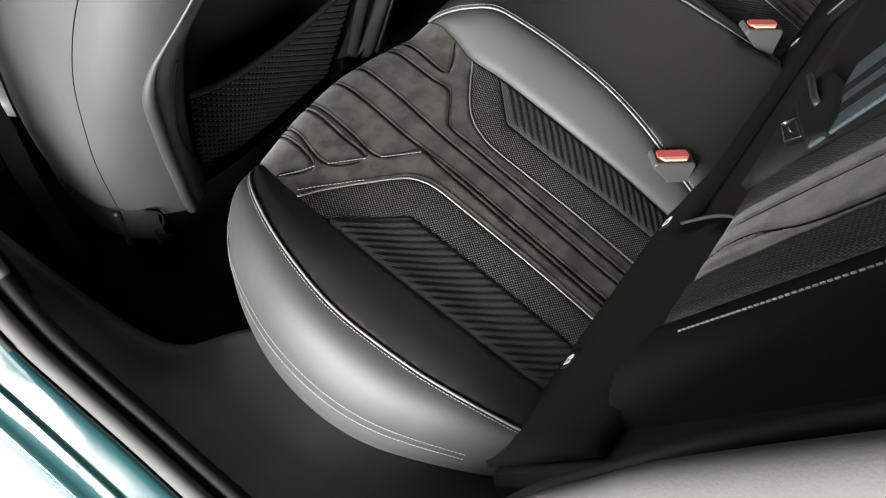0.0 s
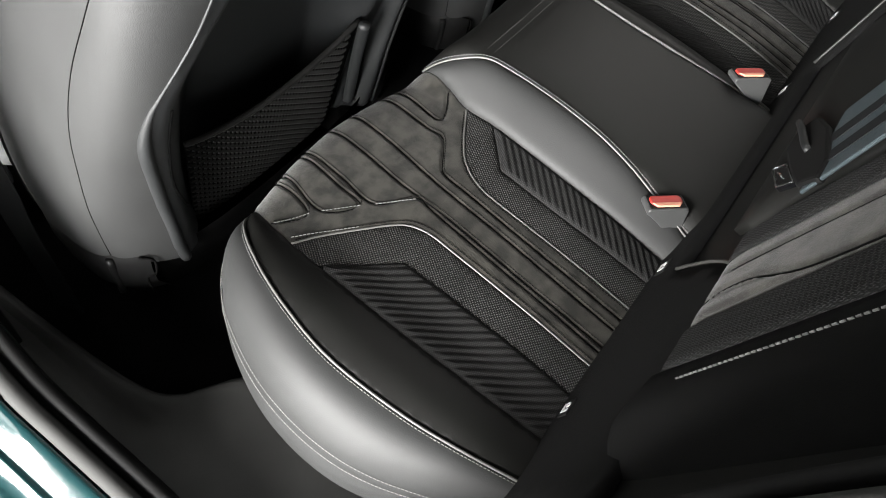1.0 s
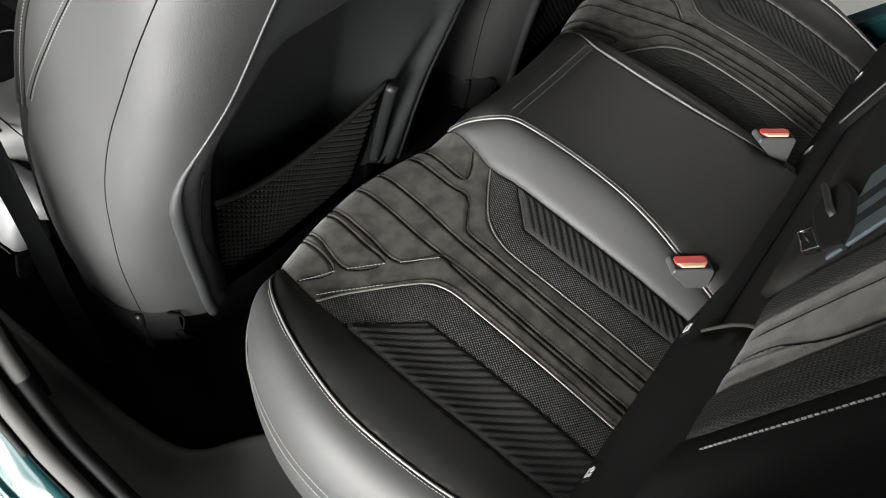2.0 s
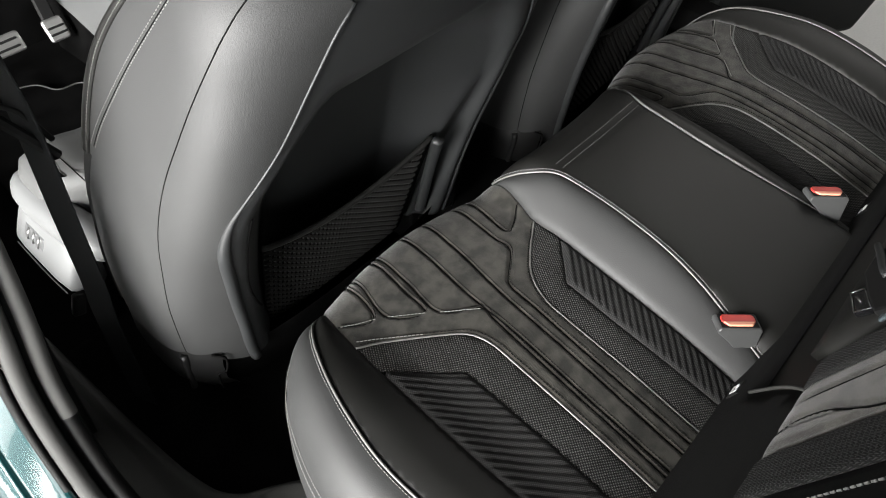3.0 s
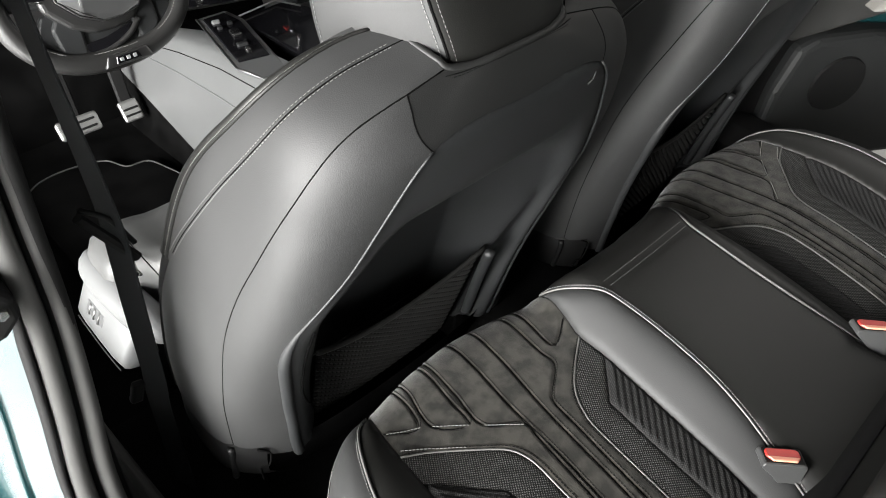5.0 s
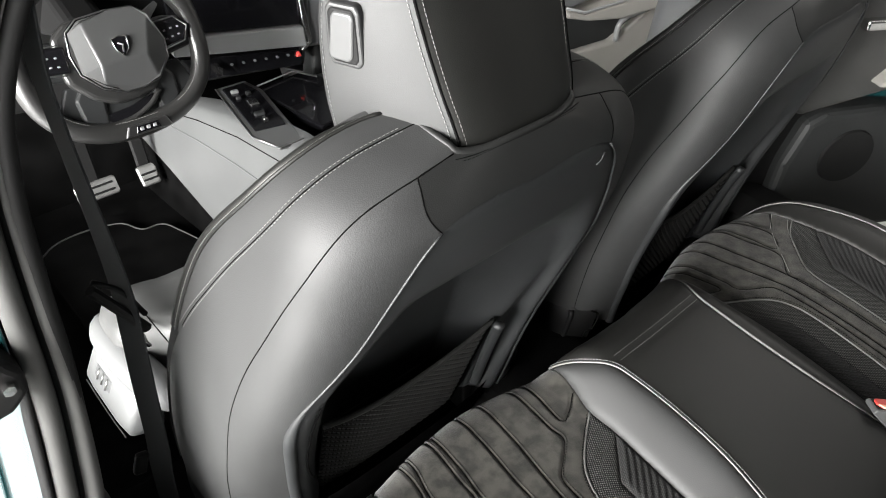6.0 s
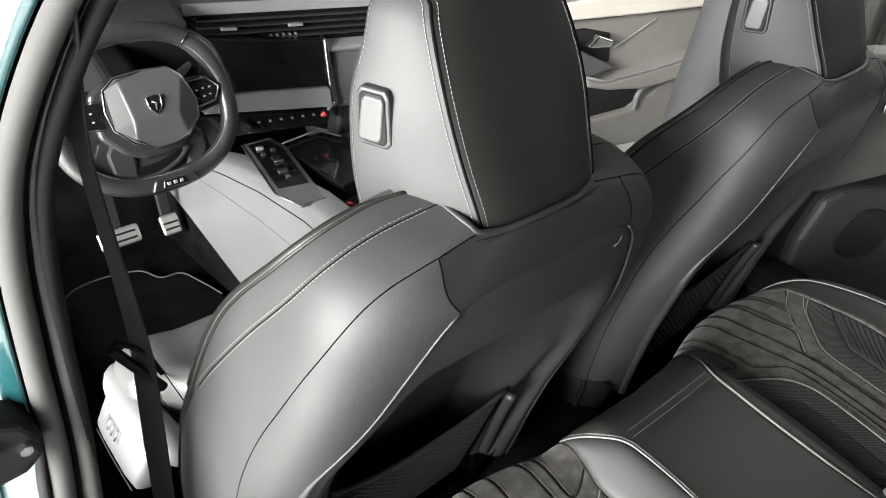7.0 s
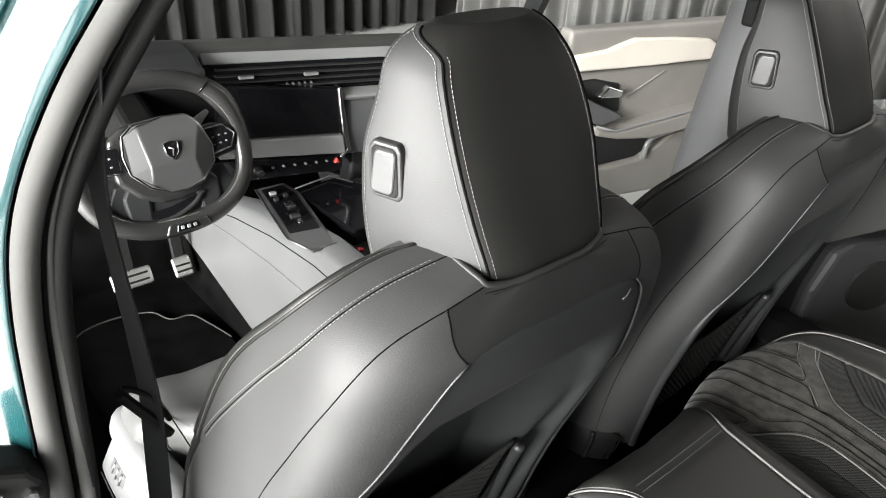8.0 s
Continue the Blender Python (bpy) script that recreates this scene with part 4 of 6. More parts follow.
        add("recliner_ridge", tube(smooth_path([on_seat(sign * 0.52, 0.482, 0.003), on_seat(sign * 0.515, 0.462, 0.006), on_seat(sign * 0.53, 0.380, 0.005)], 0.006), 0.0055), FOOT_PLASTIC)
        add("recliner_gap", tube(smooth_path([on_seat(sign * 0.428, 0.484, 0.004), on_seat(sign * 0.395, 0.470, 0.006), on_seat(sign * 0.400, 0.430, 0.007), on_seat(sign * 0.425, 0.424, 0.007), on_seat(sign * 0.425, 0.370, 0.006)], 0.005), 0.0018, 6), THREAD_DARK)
    # Near-black sheet that closes the seat back below the shell.
    add("dark_foot_sheet", loft([[Vector(seat_skin(a, z)) + Vector((0, d, 0)) for a in np.linspace(-0.42, 0.42, 17)] for z, d in ((0.45, 0.014), (0.40, 0.016))] + [[Vector(seat_skin(a, 0.40)) + Vector((0, 0.05, -0.10)) for a in np.linspace(-0.42, 0.42, 17)]]), CARPET)
    # cushion, rounded at the front and over the sides
    rows = []
    for k in range(33):
        y = 0.72 + 0.55 * k / 32
        d = max(0.0, (y - 1.16) / 0.11)
        fall = 0.075 * (1 - math.sqrt(max(0.0, 1 - d * d)))
        half = 0.215 + 0.085 * step01((y - 1.05) / 0.08) - 0.035 * d ** 3
        row = []
        for j in range(29):
            f = -1 + 2 * j / 28
            g = min(1.0, abs(f) / 0.80)
            x = math.copysign(half * (0.92 * g + 0.08 * math.sin(min(1.0, max(0.0, (abs(f) - 0.7) / 0.3)) * math.pi / 2)), f)
            z = 0.505 + 0.012 * step01((abs(f) - 0.45) / 0.2) - fall
            if abs(f) > 0.70:
                q = (abs(f) - 0.70) / 0.30
                z -= 0.13 * q * q
            row.append(Vector((x, y, z)))
        rows.append(row)
    rows.append([Vector((p.x, p.y, 0.36)) for p in rows[-1]])
    # Paler than the backrest: the light on the cushion is in its colour.
    add("seat_cushion", loft(rows), LEATHER_LIT, "black leather seat cushion, window light in its grey tone")
    for sign in (-1, 1):
        line = [Vector((sign * 0.232, 0.74 + 0.022 * k, 0.5165 - (0.0 if k < 19 else 0.004 * (k - 19)))) for k in range(22)]
        add("seam", tube(line, 0.0012, 5), THREAD_DARK)
        rows = []
        for y, grow in ((1.045, -0.030), (1.055, -0.008), (1.09, 0.0), (1.20, 0.0), (1.235, -0.006), (1.25, -0.030)):
            ring = [(0.270, 0.415), (0.292, 0.418), (0.306, 0.410), (0.338, 0.352), (0.343, 0.336), (0.336, 0.318), (0.310, 0.308), (0.270, 0.308)]
            rows.append([Vector((sign * (0.305 + (x - 0.305) * (1 + grow * 12)), y, 0.345 + (z - 0.345) * (1 + grow * 12))) for x, z in smooth_ring(ring)])
        cover = add("side_cover", loft(rows, True, True), COVER, "pale grey plastic seat side cover")
        for k in range(3):
            y = 1.150 + 0.018 * k
            add("switch", tube([Vector((sign * x, y, z)) for x, z in ((0.322, 0.384), (0.328, 0.374), (0.333, 0.364))], 0.0030, 8), STEEL, "", cover)
        add("switch_recess", moved(block((-0.004, -0.034, -0.013), (0.004, 0.034, 0.013), 0.003, 2), Matrix.Translation((sign * 0.3235, 1.168, 0.374)) @ pose(0, 0, 0, 0, sign * -28, 0)), GREY_PLASTIC, "", cover)
        add("cover_line", tube([Vector((sign * 0.3435, 1.06 + 0.18 * k / 8, 0.322 - 0.012 * math.sin(k / 8 * math.pi))) for k in range(9)], 0.0012, 5), GREY_PLASTIC, "", cover)
        # Leather side lit by the window; a pale plastic colour stands for that light.
        swell = smooth_path([(sign * 0.262, 0.97, 0.430), (sign * 0.280, 1.07, 0.438), (sign * 0.286, 1.18, 0.440), (sign * 0.274, 1.262, 0.430)], 0.015)
        add("cushion_side", tube(swell, [0.034 * math.sqrt(max(0.08, 1 - abs(2 * k / (len(swell) - 1) - 1) ** 5)) for k in range(len(swell))], 14), COVER, "leather side of the cushion, window light in its pale tone")
        add("seat_rail", block((sign * 0.20 - 0.02, 0.72, 0.240), (sign * 0.20 + 0.02, 1.20, 0.40), 0.006), RUBBER, "black steel seat rail")
    # headrest, thick below and leaning forward above
    H = [(1.04, 0.500, 0.674, 0.0735, 0.128), (1.06, 0.5045, 0.676, 0.0750, 0.1308), (1.09, 0.5105, 0.6796, 0.0809, 0.1343), (1.13, 0.5283, 0.6803, 0.0864, 0.1351), (1.18, 0.5502, 0.6781, 0.0905, 0.1313), (1.23, 0.5762, 0.6704, 0.0880, 0.1168), (1.28, 0.6065, 0.6699, 0.0776, 0.1037), (1.31, 0.624, 0.668, 0.070, 0.096)]
    zs = [1.04 + 0.2071 * k / 27 for k in range(28)] + [1.2471 + 0.042 * math.sin(k / 16 * math.pi / 2) for k in range(1, 17)]
    shift = 0.0082
    def ring_at(z):
        yb, yf, wb, wf = [lerp_table(z, [(h[0], h[k]) for h in H]) for k in range(1, 5)]
        r = 1 - math.sqrt(max(0.0, 1 - max(0.0, (z - 1.2471) / 0.0424) ** 2))
        yb, yf, wb, wf = yb + 0.012 * r, yf - 0.020 * r, wb - 0.034 * r, wf - 0.050 * r
        deep = yf - yb
        q = 0.02 + 0.93 * step01((z - 1.259) / 0.030) ** 1.6
        bend = lambda a, c, b, t0=0.0, t1=1.0: [Vector((a[0] * (1 - t) ** 2 + 2 * c[0] * t * (1 - t) + b[0] * t * t + shift, a[1] * (1 - t) ** 2 + 2 * c[1] * t * (1 - t) + b[1] * t * t, z)) for t in [t0 + (t1 - t0) * k / 10 for k in range(11)]]
        side = ((wb, yb + 0.006), (wb + (wf - wb) * 0.75, yb + deep * 0.34), (wf, yb + deep * 0.78))
        half = bend((0, yb - 0.004), (wb * 0.7, yb - 0.005), side[0]) + bend(*side, 0.0, q)[1:]
        front = bend(side[2], (wf * 0.98, yf + 0.006), (0, yf + 0.008))
        return half, bend(*side, q, 1.0), front
    rings = [ring_at(z) for z in zs]
    flip = lambda p: Vector((2 * shift - p.x, p.y, p.z))
    # Same leather as the sides; the back's shade is in the darker copy.
    rest = add("headrest", loft([[flip(p) for p in r[0]][::-1] + r[0][1:] for r in rings]), LEATHER_SHADE, "black leather headrest back, shade in its darker tone")
    for sign in (1, -1):
        g = (lambda p: p) if sign > 0 else flip
        add("headrest_side", loft([[g(p) for p in r[1]] for r in rings]), LEATHER, "black leather headrest side", rest)
        add("headrest_front", loft([[g(p) for p in r[2]] for r in rings]), LEATHER, "", rest)
        seam = [g(r[0][-1]) + Vector((0.0006 * sign, -0.0006, 0)) for r in rings[1:-4]]
        add("seam", tube(seam, 0.0014, 6), THREAD_DARK, "", rest)
        for k in (-1, 1):
            row = []
            for r in rings[1:-4]:
                a = r[0][-1]
                b = r[1][1] - r[1][0] if k > 0 else r[0][9] - r[0][10]
                b = b.normalized() if b.length > 1e-6 else Vector((0, -1, 0))
                row.append(g(a + b * 0.0062 + (Vector((0.0011, -0.0002, 0)) if k > 0 else Vector((0.0, -0.0012, 0)))))
            add("stitching", stitches(row, 0.0046, 0.0028, 0.00042), THREAD, "", rest)
        edge = [g(r[1][-1]) + Vector((0.0006 * sign, -0.001, 0)) for r in rings[1:-5]]
        add("stitching", stitches(edge, 0.0048, 0.0028, 0.00042), THREAD, "", rest)
    cap = [flip(p) for p in rings[-1][0]][::-1] + rings[-1][0][1:] + rings[-1][1][1:] + rings[-1][2][1:]
    cap += [flip(p) for p in rings[-1][2]][::-1][1:] + [flip(p) for p in rings[-1][1]][::-1][1:-1]
    add("headrest_top", shaped("cap", cap, [tuple(range(len(cap)))]), LEATHER_SHADE, "", rest)
    # release button on the headrest's outer side
    at = Vector((-0.1165, 0.622, 1.163))
    for name, w, h, d, mat, text in (("button_frame", 0.0198, 0.0298, 0.0066, BUTTON_FRAME, "satin grey button frame"), ("button_gap", 0.0164, 0.0262, 0.0080, RUBBER, ""), ("release_button", 0.0134, 0.0232, 0.0104, BUTTON, "pale grey release button")):
        bm = prism([(-w, -h * 0.80), (-w * 0.75, -h), (w * 0.75, -h * 0.96), (w, -h * 0.72), (w * 0.92, h * 0.78), (w * 0.65, h), (-w * 0.75, h * 0.97), (-w * 0.96, h * 0.75)], -d, 0.008, "x", 0.003, 3)
        if name == "release_button":
            for v in bm.verts:
                v.co.y -= 0.003 * v.co.z / h
        add(name, moved(bm, Matrix.Translation(at) @ pose(0, 0, 0, 0, 0, 19) @ pose(0, 0, 0, -3)), mat, text, rest)
    return seat


driver = front_seat("black leather front seat with pale stitching and back pocket")
driver.location.x = -0.325
copy_thing(driver, pose(0.3854, 0.8298, 0.3538, -2.5, 0, 2.15))

# ---- the car's shell ----
car = thing("hatchback_car", "teal painted car body with open doors on the far side", "car", (0, 0.6, 0.3))
APERTURE = [(-0.590, -0.260, 1.480), (-0.630, -0.140, 1.330), (-0.682, -0.030, 1.190), (-0.714, 0.024, 1.110), (-0.713, 0.038, 1.030), (-0.712, 0.056, 0.900), (-0.745, 0.090, 0.680), (-0.790, 0.150, 0.500), (-0.810, 0.240, 0.428),
            (-0.812, 0.340, 0.420), (-0.812, 0.450, 0.420), (-0.813, 0.560, 0.435), (-0.812, 0.622, 0.490), (-0.800, 0.685, 0.590), (-0.777, 0.712, 0.700), (-0.758, 0.716, 0.830), (-0.748, 0.716, 0.960),
            (-0.737, 0.715, 1.070), (-0.718, 0.710, 1.155), (-0.677, 0.700, 1.240), (-0.627, 0.680, 1.320), (-0.585, 0.640, 1.400), (-0.560, 0.60, 1.500)]


def sweep(profile, start=0.0, slim=1.0, upright=None, end=1.0, fade=0.0):
    """A skin along the edge of the rear door's opening; profile: outward and raised distances."""
    line = smooth_path(APERTURE, 0.02)
    line = line[int(start * len(line)):int(end * len(line)) + 1]
    rows = []
    for i, p in enumerate(line):
        way = (line[min(i + 1, len(line) - 1)] - line[max(i - 1, 0)]).normalized()
        out = Vector((-1, 0, 0))
        out = (out - way * out.dot(way)).normalized()
        up = way.cross(out)
        k = slim + (1 - slim) * step01((i / len(line) - 0.20) / 0.15)
        if fade:
            k *= step01((1 - i / (len(line) - 1)) / fade)
        b = step01((i / len(line) - 0.55) / 0.12) if upright else 0.0
        mixed = [(o + (q[0] - o) * b, h + (q[1] - h) * b) for (o, h), q in zip(profile, upright or profile)]
        rows.append([p + (out * o + up * h) * k for o, h in mixed])
    return loft(rows)


def arc(o, h, r, a0, a1, n=8):
    return [(o + r * math.cos(math.radians(a0 + (a1 - a0) * k / n)), h + r * math.sin(math.radians(a0 + (a1 - a0) * k / n))) for k in range(n + 1)]


SILL = [(0.026, -0.010), (0.030, -0.001), (0.036, 0.001), (0.044, -0.002), (0.066, -0.014), (0.070, -0.017), (0.073, -0.014), (0.076, -0.014), (0.079, -0.018), (0.098, -0.026), (0.102, -0.024), (0.107, -0.027), (0.120, -0.050), (0.126, -0.12), (0.11, -0.24)]
UPRIGHT = [(0.026, -0.010), (0.029, -0.003), (0.032, -0.004), (0.038, -0.010), (0.060, -0.034), (0.063, -0.038), (0.066, -0.036), (0.069, -0.037), (0.072, -0.042), (0.096, -0.066), (0.099, -0.065), (0.104, -0.069), (0.118, -0.095), (0.124, -0.16), (0.11, -0.26)]
part("door_jamb", sweep(SILL, upright=UPRIGHT), PAINT, car, "teal painted sill and door jamb")
part("door_seal", sweep(arc(0.015, -0.002, 0.0115, 175, 0)), GREY_RUBBER, car, "grey rubber door seal")
part("seal_groove", sweep([(0.004, 0.003), (0.002, -0.010), (-0.002, -0.010), (-0.004, 0.000)], 0.0, 0.5), RUBBER, car)
part("sill_trim", sweep(arc(-0.0122, -0.004, 0.0088, 5, 180) + [(-0.0218, -0.012)], 0.0, 0.40), RUBBER, car, "black grained sill trim")
part("pillar_trim", sweep(arc(-0.0135, -0.004, 0.0105, 5, 180) + [(-0.0245, -0.014)], 0.625, end=0.93, fade=0.9), GREY_RUBBER, car, "grey grained pillar trim beside the seal")
part("outer_lip", sweep([(0.0265, -0.006), (0.0285, 0.003), (0.032, 0.004), (0.036, 0.000), (0.038, -0.012)], 0.60, end=0.84, fade=0.5), RUBBER, car, "black rubber lip along the pillar")
body = [[Vector((x + dx, y, z)) for dx, y in ((-0.050, 0.735), (-0.004, 0.728), (0.0, 0.745), (0.0, 0.855), (-0.010, 0.868), (-0.050, 0.868))] for x, z in ((-0.772, 0.40), (-0.762, 0.58), (-0.748, 0.72), (-0.733, 0.90), (-0.714, 1.05), (-0.692, 1.155), (-0.648, 1.25), (-0.605, 1.34), (-0.545, 1.49))]
part("pillar_body", loft(body, True, True), RUBBER, car, "black body of the door pillar")
part("inner_trim", sweep([(-0.0225, -0.010), (-0.0245, -0.020), (-0.022, -0.050), (-0.012, -0.10), (0.0, -0.22)], 0.0, 0.40), RUBBER, car, "black plastic inner trim")
hinge = part("door_hinge", prism([(-0.870, 0.850), (-0.800, 0.857), (-0.780, 0.875), (-0.779, 0.900), (-0.790, 0.920), (-0.815, 0.934), (-0.870, 0.938)], 0.690, 0.735, "y", 0.008, 3), RUBBER, car, "black door check with steel bolts")
for x, z in ((-0.796, 0.893), (-0.822, 0.908)):
    bm = bmesh.new()
    bmesh.ops.create_cone(bm, cap_ends=True, segments=6, radius1=0.007, radius2=0.006, depth=0.008)
    part("bolt", moved(bm, pose(x, 0.687, z, 90)), CHROME, hinge)
# roof, far pillars, windscreen
roof_rows = []
for y, z, w in ((-0.95, 1.42, 0.54), (-0.5, 1.52, 0.57), (0.1, 1.56, 0.59), (0.6, 1.565, 0.59), (1.0, 1.54, 0.58), (1.28, 1.49, 0.57)):
    roof_rows.append([Vector((MIDDLE + w * k, y, z - 0.035 * abs(k) ** 3)) for k in np.linspace(-1, 1, 15)])
roof = part("roof", loft(roof_rows), PAINT, car, "painted roof panel")
solid = roof.modifiers.new("thickness", "SOLIDIFY")
solid.thickness, solid.offset = 0.02, 1.0
part("headlining", loft([[p + Vector((0, 0, -0.03)) for p in row] for row in roof_rows]), HEADLINING, car, "pale grey headlining")
part("far_rear_quarter", prism([(-0.95, 1.28), (-0.50, 1.37), (-0.12, 1.26), (0.06, 0.95), (0.10, 0.55), (0.22, 0.42), (0.25, 0.20), (-0.95, 0.20)], 0.72, 0.80, "x", 0.01), PAINT, car, "teal rear quarter")
part("near_rear_quarter", prism([(-0.95, 1.28), (-0.52, 1.49), (-0.32, 1.46), (-0.19, 1.30), (-0.10, 1.17), (-0.05, 1.04), (-0.02, 0.90), (0.0, 0.55), (0.06, 0.40), (0.06, 0.20), (-0.95, 0.20)], -0.80, -0.72, "x", 0.01), PAINT, car, "teal rear quarter")
part("far_sill", prism([(0.70, 0.24), (0.74, 0.40), (0.78, 0.42), (0.84, 0.41), (0.90, 0.37), (0.92, 0.24)], 0.10, 1.62, "y", 0.008), PAINT, car, "teal painted far sill")
part("far_sill_trim", prism([(0.69, 0.30), (0.70, 0.41), (0.76, 0.436), (0.84, 0.430), (0.850, 0.415), (0.74, 0.39)], 0.12, 1.60, "y", 0.006), RUBBER, car, "black far sill cover")
far_pillar = [[Vector((x, y0 + dy, z)) for x, dy in ((0.70, 0.0), (0.69, -0.03), (0.69, -0.10), (0.74, -0.16), (0.80, -0.13), (0.80, 0.0), (0.76, 0.02))] for y0, z in ((0.990, 0.40), (0.988, 0.69), (0.980, 0.82), (0.962, 0.99), (0.945, 1.15), (0.90, 1.50))]
part("far_pillar", loft(far_pillar, True, True), PILLAR_TRIM, car, "grey trimmed door pillar")
part("belt_anchor", block((0.672, 0.868, 1.105), (0.692, 0.900, 1.165), 0.008), RUBBER, car)
part("far_front_pillar", bar([(0.78, 1.62, 0.92), (0.70, 1.50, 1.05), (0.60, 1.25, 1.49)], 0.07, 0.04, (0.6, -0.6, 0.4)), PLASTIC, car, "black front pillar trim")
part("near_front_pillar", bar([(-0.74, 1.85, 0.92), (-0.66, 1.60, 1.08), (-0.56, 1.25, 1.49)], 0.07, 0.04, (-0.6, -0.6, 0.4)), PLASTIC, car)
part("near_front_sill", prism([(-0.93, 0.24), (-0.93, 0.36), (-0.87, 0.40), (-0.83, 0.405), (-0.82, 0.39), (-0.82, 0.24)], 0.62, 1.95, "y", 0.008), PAINT, car, "teal front sill")
screen_rows = [[Vector((MIDDLE + 0.70 * k, 2.10 - 0.12 * k * k, 0.83)) for k in np.linspace(-1, 1, 9)], [Vector((MIDDLE + 0.62 * k, 1.68 - 0.06 * k * k, 1.26)) for k in np.linspace(-1, 1, 9)], [Vector((MIDDLE + 0.54 * k, 1.27 - 0.02 * k * k, 1.485)) for k in np.linspace(-1, 1, 9)]]
pane = part("windscreen", loft(screen_rows), GLASS, car, "clear windscreen glass")
pane.visible_shadow = False
part("bulkhead", prism([(1.98, 0.2), (2.1, 0.2), (2.14, 0.76), (2.06, 0.78)], -0.74, 0.76, "x", 0.006), CARPET, car)
part("bonnet", prism([(2.14, 0.74), (2.5, 0.66), (2.9, 0.53), (3.0, 0.55), (3.0, 0.25), (2.16, 0.25)], -0.80, 0.84, "x", 0.04, 4), PAINT, car, "teal bonnet")
for x, y in ((-0.80, -0.45), (0.84, -0.45), (-0.80, 2.42), (0.84, 2.42)):
    turned = pose(x, y, 0.335, 0, 90, 0)
    ring = [Vector((0.27 * math.cos(f), 0.27 * math.sin(f), 0)) for f in np.linspace(0, 2 * math.pi, 41)[:-1]]
    tyre_bm = bmesh.new()
    tyre_bm.from_mesh(tube(ring, 0.065, 12, True, 1.55))
    tyre = part("tyre", moved(tyre_bm, turned), RUBBER, car, "black rubber tyre")
    disc = bmesh.new()
    bmesh.ops.create_cone(disc, cap_ends=True, segments=32, radius1=0.215, radius2=0.205, depth=0.15)
    part("rim", moved(disc, turned), STEEL, tyre, "grey metal rim")
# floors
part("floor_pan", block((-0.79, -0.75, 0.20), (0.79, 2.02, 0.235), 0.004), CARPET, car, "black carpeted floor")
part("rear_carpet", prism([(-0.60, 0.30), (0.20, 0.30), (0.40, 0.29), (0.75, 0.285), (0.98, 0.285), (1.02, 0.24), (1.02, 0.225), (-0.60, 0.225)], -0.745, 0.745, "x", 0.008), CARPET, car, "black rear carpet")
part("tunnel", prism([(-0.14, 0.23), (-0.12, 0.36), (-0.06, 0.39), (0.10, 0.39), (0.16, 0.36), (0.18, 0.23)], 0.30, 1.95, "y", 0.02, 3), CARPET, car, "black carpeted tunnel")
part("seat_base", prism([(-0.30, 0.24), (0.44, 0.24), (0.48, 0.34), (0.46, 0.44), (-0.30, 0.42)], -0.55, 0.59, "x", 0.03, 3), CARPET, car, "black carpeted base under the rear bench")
scuff_edge = [(-0.10, -0.560), (0.38, -0.560), (0.46, -0.592), (0.505, -0.640), (0.535, -0.690), (0.58, -0.718), (0.70, -0.735), (1.00, -0.750)]
scuff_rows = []
for y in np.linspace(-0.05, 1.0, 64):
    x1 = lerp_table(y, scuff_edge)
    row = [Vector((-0.800, y, 0.408)), Vector((-0.785, y, 0.402)), Vector((-0.762, y, 0.384))]
    row += [Vector((-0.762 + (x1 + 0.762) * q, y, 0.384 - 0.046 * math.sin(q * math.pi / 2))) for q in (0.15, 0.3, 0.5, 0.7, 0.85, 0.95)]
    row += [Vector((x1 + 0.006, y, 0.332)), Vector((x1 + 0.010, y, 0.318)), Vector((x1 + 0.010, y, 0.236))]
    scuff_rows.append(row)
part("scuff_panel", loft(scuff_rows), GRAINED_TRIM, car, "black plastic panel beside the rear cushion")
part("rear_shelf", block((-0.70, -0.9, 0.95), (0.72, -0.30, 1.0), 0.02), PLASTIC, car)


def frame_of(x, y, dx, dy, tilt=0.0):
    """The place of a panel: x along it, y away from the cabin, z up."""
    m = Matrix(((dx, -dy, 0, x), (dy, dx, 0, y), (0, 0, 1, 0), (0, 0, 0, 1)))
    return m @ pose(0, 0, 0.9, 0, tilt, 0) @ pose(0, 0, -0.9)


# ---- far front door, open ----
door = thing("front_door", "open front door with warm grey trim and pale inlay", "car door", (0.87, 1.52, 0.30), "far doors")
M = frame_of(0.87, 1.52, 0.970, -0.244)
dpart = lambda name, bm, mat, text="", parent=None: part(name, moved(bm, M), mat, parent or door, text)
dpart("door_shell", prism([(0.0, 0.30), (0.70, 0.30), (0.80, 0.50), (0.82, 0.900), (-0.02, 0.900)], 0.02, 0.12, "y", 0.015, 3), PAINT, "teal outer shell")
dpart("upper_trim", prism([(-0.02, 0.80), (0.80, 0.80), (0.80, 0.932), (-0.02, 0.932)], -0.035, 0.03, "y", 0.014, 3), DOOR_GREY, "warm grey upper trim")
dpart("inlay", prism([(0.0, 0.810), (0.30, 0.807), (0.621, 0.811), (0.616, 0.830), (0.523, 0.878), (0.380, 0.892), (0.216, 0.900), (0.165, 0.886), (0.114, 0.870), (0.0, 0.860)], -0.052, -0.030, "y", 0.008, 3), material("cream_inlay", (0.72, 0.68, 0.60), 0.3, blotch=0.04), "pale cream inlay")
dpart("middle_trim", prism([(-0.02, 0.60), (0.78, 0.60), (0.80, 0.796), (-0.02, 0.796)], -0.022, 0.03, "y", 0.012, 3), DOOR_GREY, "warm grey middle trim")
dpart("crease", prism([(0.226, 0.697), (0.236, 0.695), (0.388, 0.777), (0.378, 0.779)], -0.026, -0.018, "y", 0.003, 2), DOOR_GREY)
